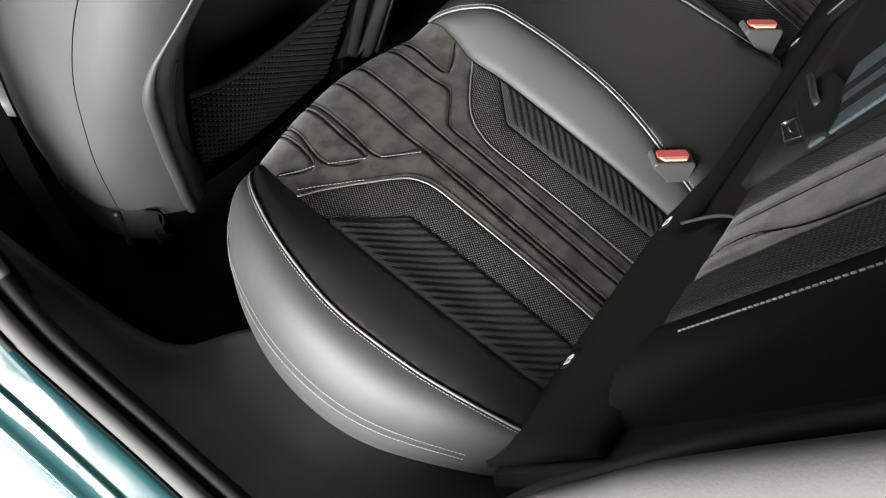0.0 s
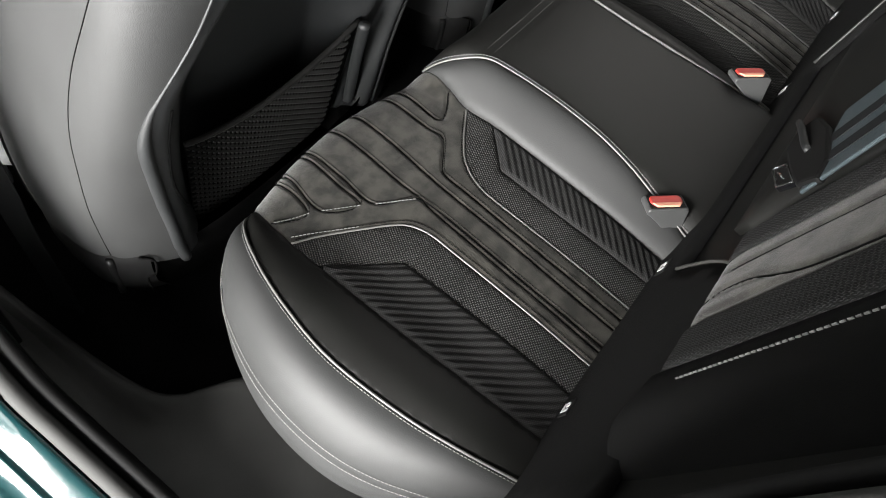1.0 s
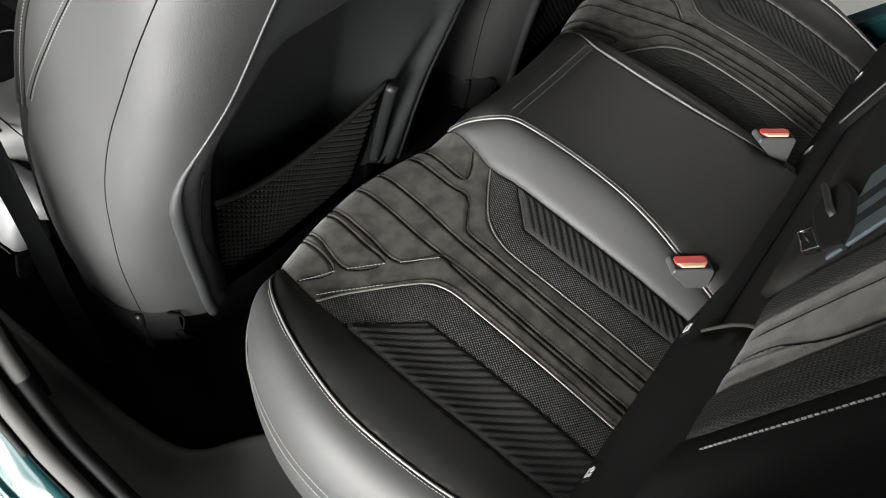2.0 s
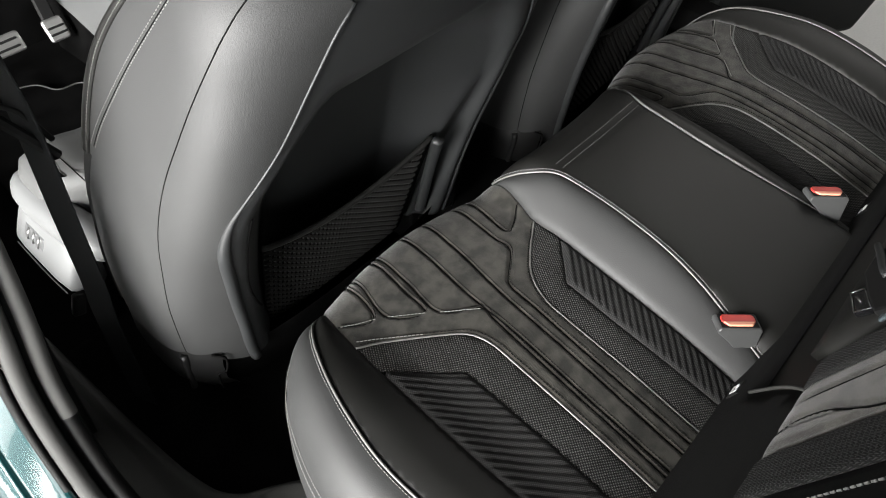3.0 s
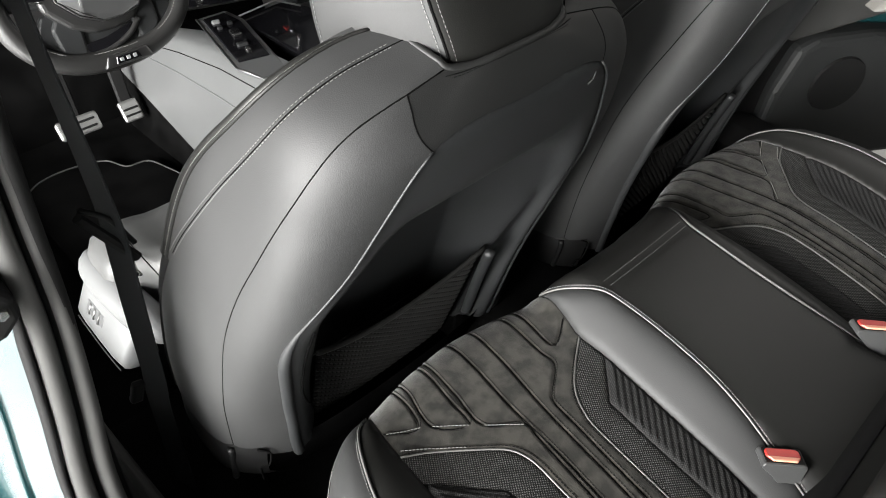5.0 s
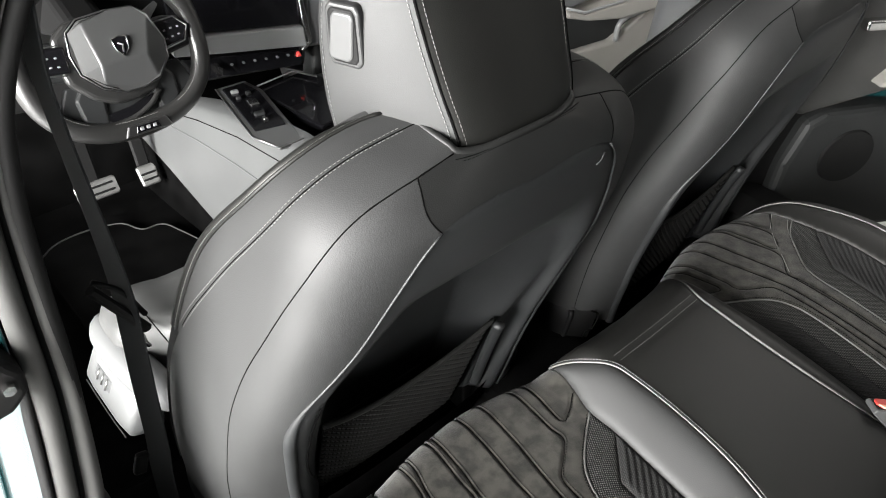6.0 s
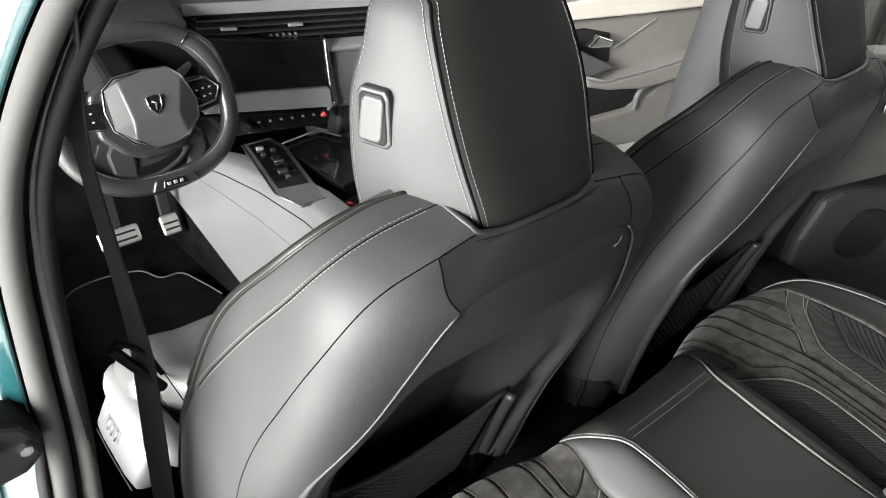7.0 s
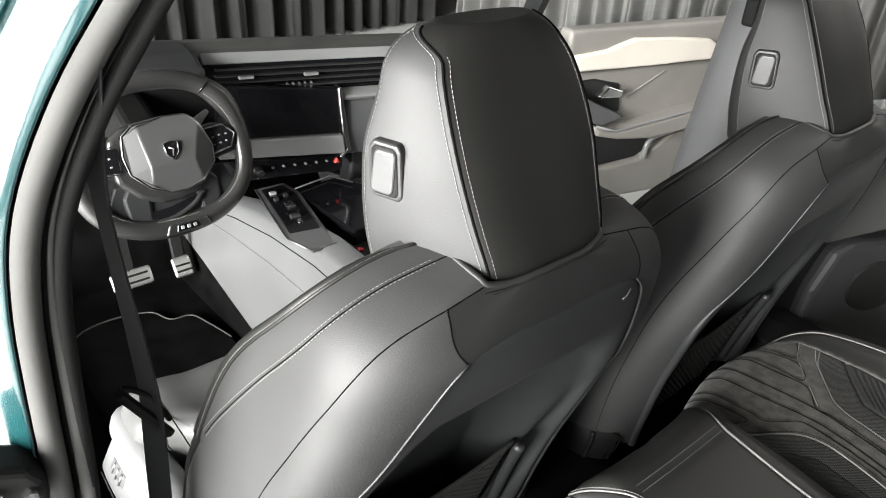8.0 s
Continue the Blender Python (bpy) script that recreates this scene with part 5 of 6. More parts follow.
bez = dpart("handle_bezel", prism([(0.01, 0.770), (0.100, 0.775), (0.205, 0.750), (0.222, 0.655), (0.140, 0.640), (0.02, 0.70)], -0.028, 0.0, "y", 0.008, 3), PLASTIC, "black handle recess")
dpart("door_handle", prism([(0.098, 0.725), (0.115, 0.720), (0.188, 0.716), (0.195, 0.737), (0.134, 0.758), (0.118, 0.744)], -0.062, -0.034, "y", 0.006, 3), CHROME, "chrome door handle", bez)
dpart("switch_panel", prism([(0.010, 0.755), (0.079, 0.714), (0.214, 0.652), (0.129, 0.630), (0.02, 0.665)], -0.070, 0.0, "y", 0.008, 3), PILLAR_TRIM, "sloping grey switch panel")
dpart("armrest", prism([(0.083, 0.640), (0.166, 0.613), (0.335, 0.631), (0.573, 0.661), (0.79, 0.690), (0.79, 0.620), (0.594, 0.597), (0.327, 0.571), (0.184, 0.585), (0.101, 0.605)], -0.090, 0.0, "y", 0.010, 3), DOOR_GREY, "warm grey armrest")
arm_edge = bmesh.new()
arm_edge.from_mesh(tube([Vector((u, -0.088, z)) for u, z in ((0.090, 0.641), (0.166, 0.617), (0.335, 0.635), (0.573, 0.665), (0.78, 0.691))], 0.0045, 8))
dpart("armrest_edge", arm_edge, SILVER, "bright edge along the armrest")
dpart("lower_trim", prism([(-0.02, 0.34), (0.72, 0.34), (0.78, 0.592), (-0.02, 0.585)], -0.015, 0.03, "y", 0.012, 3), PLASTIC, "dark grey lower trim")
dpart("door_pocket", prism([(0.00, 0.345), (0.70, 0.345), (0.76, 0.600), (0.50, 0.580), (0.410, 0.525), (0.335, 0.478), (0.186, 0.465), (0.00, 0.490)], -0.045, -0.010, "y", 0.012, 3), DOOR_GREY, "warm grey door pocket")
loop = bmesh.new()
loop.from_mesh(tube(smooth_path([Vector((u, -0.050, z)) for u, z in ((0.346, 0.480), (0.350, 0.535), (0.385, 0.560), (0.450, 0.569))], 0.01), 0.009, 8))
dpart("pull_loop", loop, SILVER, "grey pull loop")
dpart("window_glass", prism([(0.02, 0.91), (0.80, 0.91), (0.79, 0.95), (0.03, 0.95)], 0.05, 0.054, "y", 0), GLASS, "lowered window glass").visible_shadow = False

# ---- far rear door, open ----
rdoor = thing("rear_door", "open rear door with dark trim and round loudspeaker", "car door", (0.80, 0.70, 0.30), "far doors")
M = frame_of(0.80, 0.70, 0.860, -0.510)
dpart = lambda name, bm, mat, text="", parent=None: part(name, moved(bm, M), mat, parent or rdoor, text)
dpart("door_shell", prism([(0.13, 0.27), (0.60, 0.27), (0.90, 0.60), (0.92, 0.95), (0.06, 0.94), (0.09, 0.70), (0.14, 0.60)], 0.02, 0.12, "y", 0.015, 3), PAINT, "teal outer shell")
dpart("lower_trim", prism([(0.070, 0.27), (0.56, 0.27), (0.70, 0.60), (0.30, 0.645), (0.15, 0.640), (0.105, 0.615), (0.075, 0.50)], -0.045, 0.03, "y", 0.020, 3), PLASTIC, "black grained lower trim")
dpart("upper_trim", prism([(0.10, 0.62), (0.36, 0.68), (0.80, 0.66), (0.88, 0.96), (0.02, 0.95), (0.02, 0.66)], -0.015, 0.03, "y", 0.012, 3), GRAINED_TRIM, "dark grey upper trim")
# Added filler over the gap; black stands for teal paint in shade.
dpart("edge_filler", prism([(-0.01, 0.34), (0.13, 0.34), (0.13, 0.64), (0.03, 0.66), (-0.01, 0.62)], -0.005, 0.10, "y", 0.015, 3), RUBBER, "black filler at the door edge, for teal paint in shade")
bm = bmesh.new()
bmesh.ops.create_cone(bm, cap_ends=True, segments=40, radius1=0.075, radius2=0.071, depth=0.010)
moved(bm, pose(0.245, -0.047, 0.515, 90))
dpart("speaker_grille", bm, RUBBER, "round black loudspeaker grille")
dpart("armrest", prism([(0.25, 0.70), (0.70, 0.69), (0.72, 0.74), (0.30, 0.75)], -0.06, 0.0, "y", 0.014, 3), DOOR_GREY, "warm grey armrest")
dpart("door_handle", block((0.16, -0.04, 0.835), (0.26, -0.015, 0.86), 0.006), CHROME, "chrome door handle")

# ---- dashboard ----
dash = thing("dashboard", "black dashboard with wide screen, air vents and toggle keys", "dashboard", (0.02, 1.60, 0.5))
M = frame_of(0.02, 1.58, 0.990, -0.139, 3.5)
dpart = lambda name, bm, mat, text="", parent=None: part(name, moved(bm, M), mat, parent or dash, text)
dpart("lower_dash", prism([(0.06, 0.62), (0.42, 0.52), (0.42, 0.78), (0.10, 0.92), (0.04, 0.80)], -0.73, 0.75, "x", 0.015, 3), RUBBER, "black lower dash")
# Paler than the dash below: light falling on the pad put into its colour.
dpart("top_pad", prism([(0.005, 0.952), (0.03, 0.964), (0.09, 0.970), (0.20, 0.945), (0.44, 0.82), (0.44, 0.77), (0.02, 0.925)], -0.74, 0.76, "x", 0.010, 3), GRAINED_TRIM, "soft black top pad, daylight in its paler tone")
dpart("silver_line", prism([(-0.010, 0.945), (0.010, 0.966), (0.020, 0.955), (0.005, 0.940)], -0.250, 0.72, "x", 0.003, 2), SILVER, "grey trim line")
vent = dpart("air_vent", prism([(0.0, 0.872), (0.0, 0.942), (0.05, 0.942), (0.05, 0.872)], -0.245, 0.70, "x", 0.004, 2), GLOSS_BLACK, "gloss black vent band")
for z in (0.884, 0.899, 0.914, 0.929):
    dpart("slat", prism([(-0.010, z), (-0.008, z + 0.004), (0.004, z + 0.005), (0.004, z + 0.001)], -0.225, 0.42, "x", 0.001, 1), PLASTIC, "", vent)
for u in (-0.175, -0.02, 0.19):
    dpart("vent_tab", block((u, -0.018, 0.910), (u + 0.035, -0.006, 0.917), 0.002), SILVER, "", vent)
for u in (-0.195, -0.180, -0.165, -0.150, -0.06, -0.045, -0.03, -0.015, 0.0):
    dpart("vent_fin", block((u, -0.008, 0.880), (u + 0.004, 0.0, 0.892), 0.001), SILVER, "", vent)
scr = dpart("touch_screen", prism([(-0.235, 0.780), (0.070, 0.766), (0.060, 0.880), (-0.235, 0.905)], -0.035, -0.010, "y", 0.004, 2), GLOSS_BLACK, "dark glossy touch screen")
dpart("screen_edge", prism([(0.056, 0.884), (0.064, 0.884), (0.098, 0.720), (0.072, 0.700), (0.068, 0.706), (0.086, 0.724), (0.073, 0.770)], -0.040, -0.012, "y", 0.002, 1), CHROME, "bright metal screen edge", scr)
dpart("screen_ledge", prism([(-0.235, 0.735), (0.082, 0.714), (0.073, 0.764), (-0.235, 0.778)], -0.045, -0.012, "y", 0.004, 2), SILVER, "silver ledge under the screen", scr)
keys = dpart("key_panel", prism([(-0.235, 0.668), (0.075, 0.662), (0.075, 0.705), (-0.235, 0.728)], -0.030, 0.02, "y", 0.005, 2), GLOSS_BLACK, "gloss black key panel")
for i in range(6):
    dpart("toggle_key", prism([(-0.108 + i * 0.028, 0.692), (-0.101 + i * 0.028, 0.692), (-0.101 + i * 0.028, 0.697), (-0.108 + i * 0.028, 0.697)], -0.036, -0.028, "y", 0.002, 1), SILVER, "", keys)
dpart("hazard_key", prism([(0.054, 0.688), (0.070, 0.688), (0.064, 0.700), (0.060, 0.700)], -0.038, -0.028, "y", 0.002, 1), RED, "red hazard key", keys)
bm = bmesh.new()
bmesh.ops.create_cone(bm, cap_ends=True, segments=24, radius1=0.011, radius2=0.009, depth=0.022)
dpart("volume_knob", moved(bm, pose(-0.141, -0.04, 0.692, 90)), CHROME, "ribbed metal volume knob", keys)
dpart("passenger_trim", prism([(-0.025, 0.845), (-0.035, 0.858), (0.0, 0.872), (0.02, 0.86), (0.01, 0.842)], 0.075, 0.70, "x", 0.005, 2), SILVER, "silver trim in front of the passenger")
dpart("fascia", prism([(-0.020, 0.700), (-0.028, 0.760), (-0.020, 0.846), (0.03, 0.846), (0.05, 0.70)], 0.092, 0.70, "x", 0.008, 3), PILLAR_TRIM, "grey fascia in front of the passenger")
dpart("glove_box", prism([(0.010, 0.60), (0.000, 0.72), (0.010, 0.842), (0.06, 0.842), (0.08, 0.58)], 0.12, 0.70, "x", 0.012, 3), PLASTIC, "black glove box lid")
dpart("instrument_hood", prism([(-0.115, 0.945), (-0.100, 0.966), (-0.02, 0.980), (0.08, 0.976), (0.14, 0.95), (0.06, 0.915)], -0.56, -0.268, "x", 0.014, 3), SHELL, "black hood over the instruments")
dpart("instrument_screen", prism([(-0.54, 0.905), (-0.275, 0.905), (-0.275, 0.965), (-0.54, 0.965)], -0.02, 0.0, "y", 0.003, 1), GLOSS_BLACK, "dark instrument screen")
dpart("column_cover", prism([(-0.45, 0.70), (-0.36, 0.70), (-0.34, 0.80), (-0.37, 0.87), (-0.44, 0.87), (-0.47, 0.80)], -0.12, 0.10, "y", 0.015, 3), RUBBER, "black steering column cover")

# ---- steering wheel ----
wheel = thing("steering_wheel", "small black leather steering wheel with faceted grey hub", "steering wheel", (-0.40, 1.42, 0.86))
Wm = Matrix.Translation((-0.400, 1.420, 0.860)) @ pose(0, 0, 0, 68, 0, 0) @ Matrix.Diagonal((0.96, 0.96, 0.96, 1))
wpart = lambda name, data, mat, text="", parent=None: part(name, moved(data, Wm), mat, parent or wheel, text)


def bm_of(me):
    bm = bmesh.new()
    bm.from_mesh(me)
    return bm


rim_line = []
for k in range(120):
    f = 2 * math.pi * k / 120
    c, s = math.cos(f), math.sin(f)
    rim_line.append(Vector((0.169 * math.copysign(abs(c) ** 0.86, c), (0.148 if s > 0 else 0.144) * math.copysign(abs(s) ** 0.80, s), 0.0)))
near = lambda k, a: (k / 120 * 360 - a + 180) % 360 - 180
grip = [0.0182 + 0.0050 * sum(math.exp(-((near(k, a) / 17) ** 2)) for a in (32, 148)) + 0.002 * math.exp(-((near(k, 270) / 30) ** 2)) for k in range(120)]
rim = wpart("rim", bm_of(tube(rim_line, grip, 16, True, 1.1)), RIM_LEATHER, "black leather rim")
for a in (52, 128):
    k = int(a / 3)
    ring = [rim_line[k] + (rim_line[k].normalized() * math.cos(f) + Vector((0, 0, 1)) * math.sin(f) * 1.1) * (grip[k] + 0.0006) for f in np.linspace(0, 2 * math.pi, 17)[:-1]]
    wpart("seam_ring", bm_of(tube(ring, 0.0016, 6, True)), GLOSS_BLACK, "", rim)
for a0, a1 in ((10, 50), (300, 350), (130, 170), (190, 240), (256, 285)):
    line = [rim_line[int(a / 3) % 120] * (1 - grip[int(a / 3) % 120] * 0.80 / rim_line[int(a / 3) % 120].length) + Vector((0, 0, grip[int(a / 3) % 120] * 0.75)) for a in range(a0, a1, 3)]
    wpart("stitching", bm_of(stitches(line, 0.0060, 0.0040, 0.0009)), THREAD, "", rim)
pad_line = [(x * 0.93 + 0.008, y * 0.88) for x, y in [(-0.092, 0.014), (-0.084, 0.058), (-0.058, 0.078), (0.0, 0.083), (0.050, 0.080), (0.074, 0.060), (0.092, 0.002), (0.088, -0.034), (0.056, -0.072), (0.020, -0.080), (-0.020, -0.080), (-0.056, -0.062), (-0.086, -0.026)]]
wpart("hub_ring", prism([(0.008 + (x - 0.008) * 1.05, y * 1.06) for x, y in pad_line], 0.0, 0.026, "z", 0.005, 2), GLOSS_BLACK, "gloss black ring")
surround = [(-0.006 + (x - 0.008) * 1.16, y * 1.16 - 0.010) for x, y in pad_line]
wpart("hub_surround", prism(surround, -0.010, 0.016, "z", 0.010, 3), RIM_LEATHER, "dark grey surround below the hub")
wpart("lower_shield", prism([(-0.105, -0.040), (0.118, -0.040), (0.132, -0.080), (0.108, -0.126), (0.060, -0.140), (-0.060, -0.140), (-0.112, -0.124), (-0.128, -0.080)], -0.016, 0.002, "z", 0.004, 2), SHELL, "black panel between hub and rim")
# Raised black plate in place of an opening; it stands for the slot's shade.
wpart("slot_plate", prism([(-0.070, -0.106), (-0.010, -0.102), (0.044, -0.090), (0.030, -0.108), (-0.020, -0.122), (-0.062, -0.124)], 0.0, 0.006, "z", 0.001, 1), GLOSS_BLACK, "raised black plate for the shade in the slot under the hub")
wpart("slot_band", bm_of(tube(smooth_path([Vector((-0.060, -0.127, 0.006)), Vector((-0.010, -0.124, 0.008)), Vector((0.032, -0.108, 0.010)), Vector((0.058, -0.086, 0.010))], 0.008), 0.0050, 8)), RIM_LEATHER, "grey band under the slot")
wpart("hub_edge", bm_of(tube([Vector((0.008 + (x - 0.008) * 1.03, y * 1.03, 0.027)) for x, y in pad_line], 0.0016, 6, True)), STEEL, "thin bright hub edge")
tops = (0.030, 0.031, 0.041, 0.040, 0.040, 0.041, 0.031, 0.030, 0.038, 0.036, 0.036, 0.038, 0.030)
n = len(pad_line)
verts = [Vector((x, y, 0.010)) for x, y in pad_line] + [Vector((x, y, 0.024)) for x, y in pad_line] + [Vector((0.008 + (x - 0.008) * 0.965, y * 0.965, z)) for (x, y), z in zip(pad_line, tops)]
verts += [Vector((-0.038, -0.016, 0.046)), Vector((0.050, -0.016, 0.046))]
faces = [(i * n + k, i * n + (k + 1) % n, (i + 1) * n + (k + 1) % n, (i + 1) * n + k) for i in range(2) for k in range(n)]
r0, m1, m2 = 2 * n, 3 * n, 3 * n + 1
faces += [(r0 + 2, r0 + 1, r0, r0 + 12, r0 + 11, m1), (r0 + 2, m1, m2, r0 + 5, r0 + 4, r0 + 3), (m1, r0 + 11, r0 + 10, r0 + 9, r0 + 8, m2), (r0 + 5, m2, r0 + 8, r0 + 7, r0 + 6)]
bm = bm_of(shaped("pad", verts, faces, False))
bmesh.ops.bevel(bm, geom=bm.edges[:], offset=0.0035, segments=3, affect="EDGES", profile=0.5, clamp_overlap=True)
hub = wpart("hub_pad", bm, HUB, "faceted dark grey hub pad")
shield = [(0.008 + x, y) for x, y in ((-0.014, 0.024), (-0.012, 0.004), (0.0, -0.010), (0.012, 0.004), (0.014, 0.024), (0.0, 0.027))]
wpart("badge", prism(shield, 0.038, 0.0475, "z", 0.001, 1), GLOSS_BLACK, "plain dark shield badge", hub)
wpart("badge_edge", bm_of(tube([Vector((x, y, 0.0478)) for x, y in shield], 0.0011, 6, True)), CHROME, "", hub)
wpart("badge_bar", bm_of(tube([Vector((0.003, 0.015, 0.048)), Vector((0.011, 0.011, 0.048)), Vector((0.008, -0.002, 0.048))], 0.0018, 6)), STEEL, "", hub)
for s in (-1, 1):
    pod = wpart("switch_pod", prism([(s * 0.082, 0.032), (s * 0.130, 0.036), (s * 0.150, 0.016), (s * 0.138, -0.008), (s * 0.086, -0.016)], 0.000, 0.022, "z", 0.004, 2), GLOSS_BLACK, "gloss black switch pod")
    wpart("pod_edge", bm_of(tube([Vector((s * x, y, 0.021)) for x, y in ((0.090, 0.036), (0.128, 0.038), (0.150, 0.016), (0.137, -0.010), (0.094, -0.018))], 0.0014, 6)), STEEL, "", pod)
    for x, y in ((0.103, 0.016), (0.117, 0.018), (0.131, 0.018), (0.103, 0.000), (0.116, 0.002), (0.129, 0.004)):
        wpart("key", block((s * x - 0.0025, y - 0.0018, 0.020), (s * x + 0.0025, y + 0.0018, 0.0232), 0.0008, 1), SILVER, "", pod)
    wpart("spoke", prism([(s * 0.060, 0.036), (s * 0.110, 0.046), (s * 0.156, 0.036), (s * 0.158, -0.020), (s * 0.120, -0.026), (s * 0.066, -0.036)], -0.014, 0.006, "z", 0.008, 3), SHELL, "black side spoke")
    wpart("lower_spoke", prism([(s * 0.044, -0.072), (s * 0.082, -0.046), (s * 0.098, -0.066), (s * 0.096, -0.106), (s * 0.062, -0.140), (s * 0.012, -0.150), (s * 0.050, -0.116)], -0.012, 0.008, "z", 0.006, 2), SHELL, "black lower spoke")
plate = wpart("lower_plate", prism([(-0.040, -0.157), (0.056, -0.157), (0.048, -0.136), (-0.030, -0.136)], 0.008, 0.0235, "z", 0.003, 2), STEEL, "metal plate on the lower rim")
wpart("plate_inset", prism([(-0.018, -0.153), (0.032, -0.153), (0.028, -0.140), (-0.014, -0.140)], 0.010, 0.0245, "z", 0.001, 1), GLOSS_BLACK, "", plate)
for x in (-0.006, 0.007, 0.020):
    wpart("badge_bar", block((x - 0.004, -0.150, 0.023), (x + 0.004, -0.143, 0.0258), 0.001, 1), SILVER, "", plate)
for s in (-1, 1):
    wpart("paddle", prism([(s * 0.070, 0.050), (s * 0.125, 0.075), (s * 0.130, 0.066), (s * 0.090, 0.030)], -0.040, -0.034, "z", 0.002, 1), STEEL, "metal shift paddle")

# ---- centre console ----
console = thing("centre_console", "grey sided centre console with black control strip", "console", (0.02, 1.4, 0.3))
side_rows, low_rows = [], []
for y, x_top, z_top, x_low, z_edge in ((1.92, -0.20, 0.520, -0.250, 0.400), (1.78, -0.190, 0.545, -0.245, 0.375), (1.62, -0.178, 0.592, -0.235, 0.335), (1.45, -0.165, 0.628, -0.225, 0.290), (1.28, -0.150, 0.640, -0.215, 0.250), (1.10, -0.150, 0.640, -0.215, 0.245), (0.95, -0.150, 0.630, -0.21, 0.245)):
    at = lambda z: Vector((x_top + (x_low - x_top) * (((z_top - z) / (z_top - 0.24)) ** 1.5) - 0.016 * math.sin(math.pi * (z_top - z) / (z_top - 0.24)), y, z))
    row = [Vector((x_top + 0.06, y, z_top + 0.004)), Vector((x_top + 0.012, y, z_top + 0.002)), Vector((x_top, y, z_top - 0.010))]
    row += [at(z_top + (z_edge - z_top) * t) for t in (0.12, 0.20, 0.26, 0.32, 0.46, 0.60, 0.80, 1.0)]
    side_rows.append(row)
    low_rows.append([row[-1], at(z_edge - 0.004) + Vector((0.004, 0, 0)), at(z_edge * 0.5 + 0.12) + Vector((0.004, 0, 0)), at(0.238) + Vector((0.004, 0, 0))])
part("side_panel", loft(side_rows), GREY_PLASTIC, console, "soft grey side panel")
part("side_carpet", loft(low_rows), CARPET, console, "black carpeted lower side")
part("panel_line", tube([r[3] + Vector((-0.0005, 0, 0)) for r in side_rows[1:]], 0.0012, 5), THREAD_DARK, console)
part("panel_ridge", tube([r[6] + Vector((0.0005, 0, 0)) for r in side_rows], 0.0025, 6), GREY_PLASTIC, console)
part("far_side_panel", mirrored(loft(side_rows), MIDDLE), GREY_PLASTIC, console, "soft grey side panel")
part("console_core", prism([(0.95, 0.24), (1.90, 0.24), (1.90, 0.40), (1.55, 0.565), (1.25, 0.600), (0.95, 0.60)], -0.145, 0.185, "x", 0.01), PLASTIC, console)
Cm = Matrix.Translation((-0.122, 1.43, 0.628)) @ pose(0, 0, 0, -2, 0, -12)
strip = part("control_strip", moved(prism([(-0.046, 0.175), (0.030, 0.190), (0.052, 0.120), (0.048, -0.155), (-0.012, -0.170), (-0.046, -0.10)], 0.000, 0.010, "z", 0.005, 2), Cm), GREY_PLASTIC, console, "satin grey control strip")
part("strip_inset", moved(prism([(-0.034, 0.160), (0.022, 0.172), (0.040, 0.112), (0.036, -0.080), (-0.034, -0.080)], 0.0, 0.0125, "z", 0.002, 1), Cm), GLOSS_BLACK, strip, "gloss black inset")
part("strip_edge", tube([Cm @ Vector(p) for p in ((-0.047, 0.17, 0.010), (-0.047, -0.10, 0.010), (-0.014, -0.172, 0.010), (0.046, -0.158, 0.010))], 0.0016, 6), STEEL, console, "bright strip edge")
for x, y, w, h, mat in ((0.006, 0.050, 0.011, 0.016, CHROME), (0.000, -0.010, 0.012, 0.007, SHELL), (0.002, -0.040, 0.006, 0.008, CHROME), (-0.014, 0.125, 0.009, 0.006, SILVER), (0.012, 0.105, 0.006, 0.006, SHELL), (-0.016, 0.090, 0.006, 0.005, SHELL)):
    part("gear_key", moved(block((x - w, y - h, 0.009), (x + w, y + h, 0.019), 0.003, 2), Cm), mat, strip)
part("storage_tray", prism([(-0.060, 1.555), (0.080, 1.565), (0.13, 1.45), (0.11, 1.32), (-0.040, 1.30)], 0.585, 0.632, "z", 0.006, 2), GLOSS_BLACK, console, "dark storage tray")
part("tray_edge", tube([(-0.055, 1.545, 0.640), (0.055, 1.562, 0.640), (0.085, 1.50, 0.640)], 0.0022, 6), STEEL, console, "bright tray edge")
part("red_key", block((-0.083, 1.214, 0.634), (-0.072, 1.226, 0.642), 0.002, 2), DARK_RED, console, "small red key")

# ---- pedals and mat ----
def pedal(name, label, at, wide, high, tilt, ribs_at):
    p = thing(name, label, "pedal", at, "pedals")
    m = pose(*at, tilt, 0, 0)
    part("pad", moved(block((-wide, -high, -0.008), (wide, high, 0.008), 0.0075, 3), m), ALUMINIUM, p, "bright metal pad")
    for k in ribs_at:
        part("rib", moved(block((-wide * 0.8, k - 0.0028, 0.006), (wide * 0.8, k + 0.0028, 0.0105), 0.002, 1), m), RUBBER, p)
    x, y, z = at
    part("arm", bar([(x, y + 0.02, z + 0.01), (x + 0.004, y + 0.05, z + 0.10), (x + 0.006, y + 0.08, z + 0.25)], 0.034, 0.014, (0, -1, 0.2)), RUBBER, p, "black pedal arm")


pedal("brake_pedal", "bright metal brake pedal with rubber ribs", (-0.412, 1.79, 0.370), 0.052, 0.024, 58, (-0.010, 0.008))
pedal("accelerator_pedal", "bright metal accelerator pedal with rubber ribs", (-0.275, 1.80, 0.354), 0.026, 0.028, 55, (-0.012, 0.004))
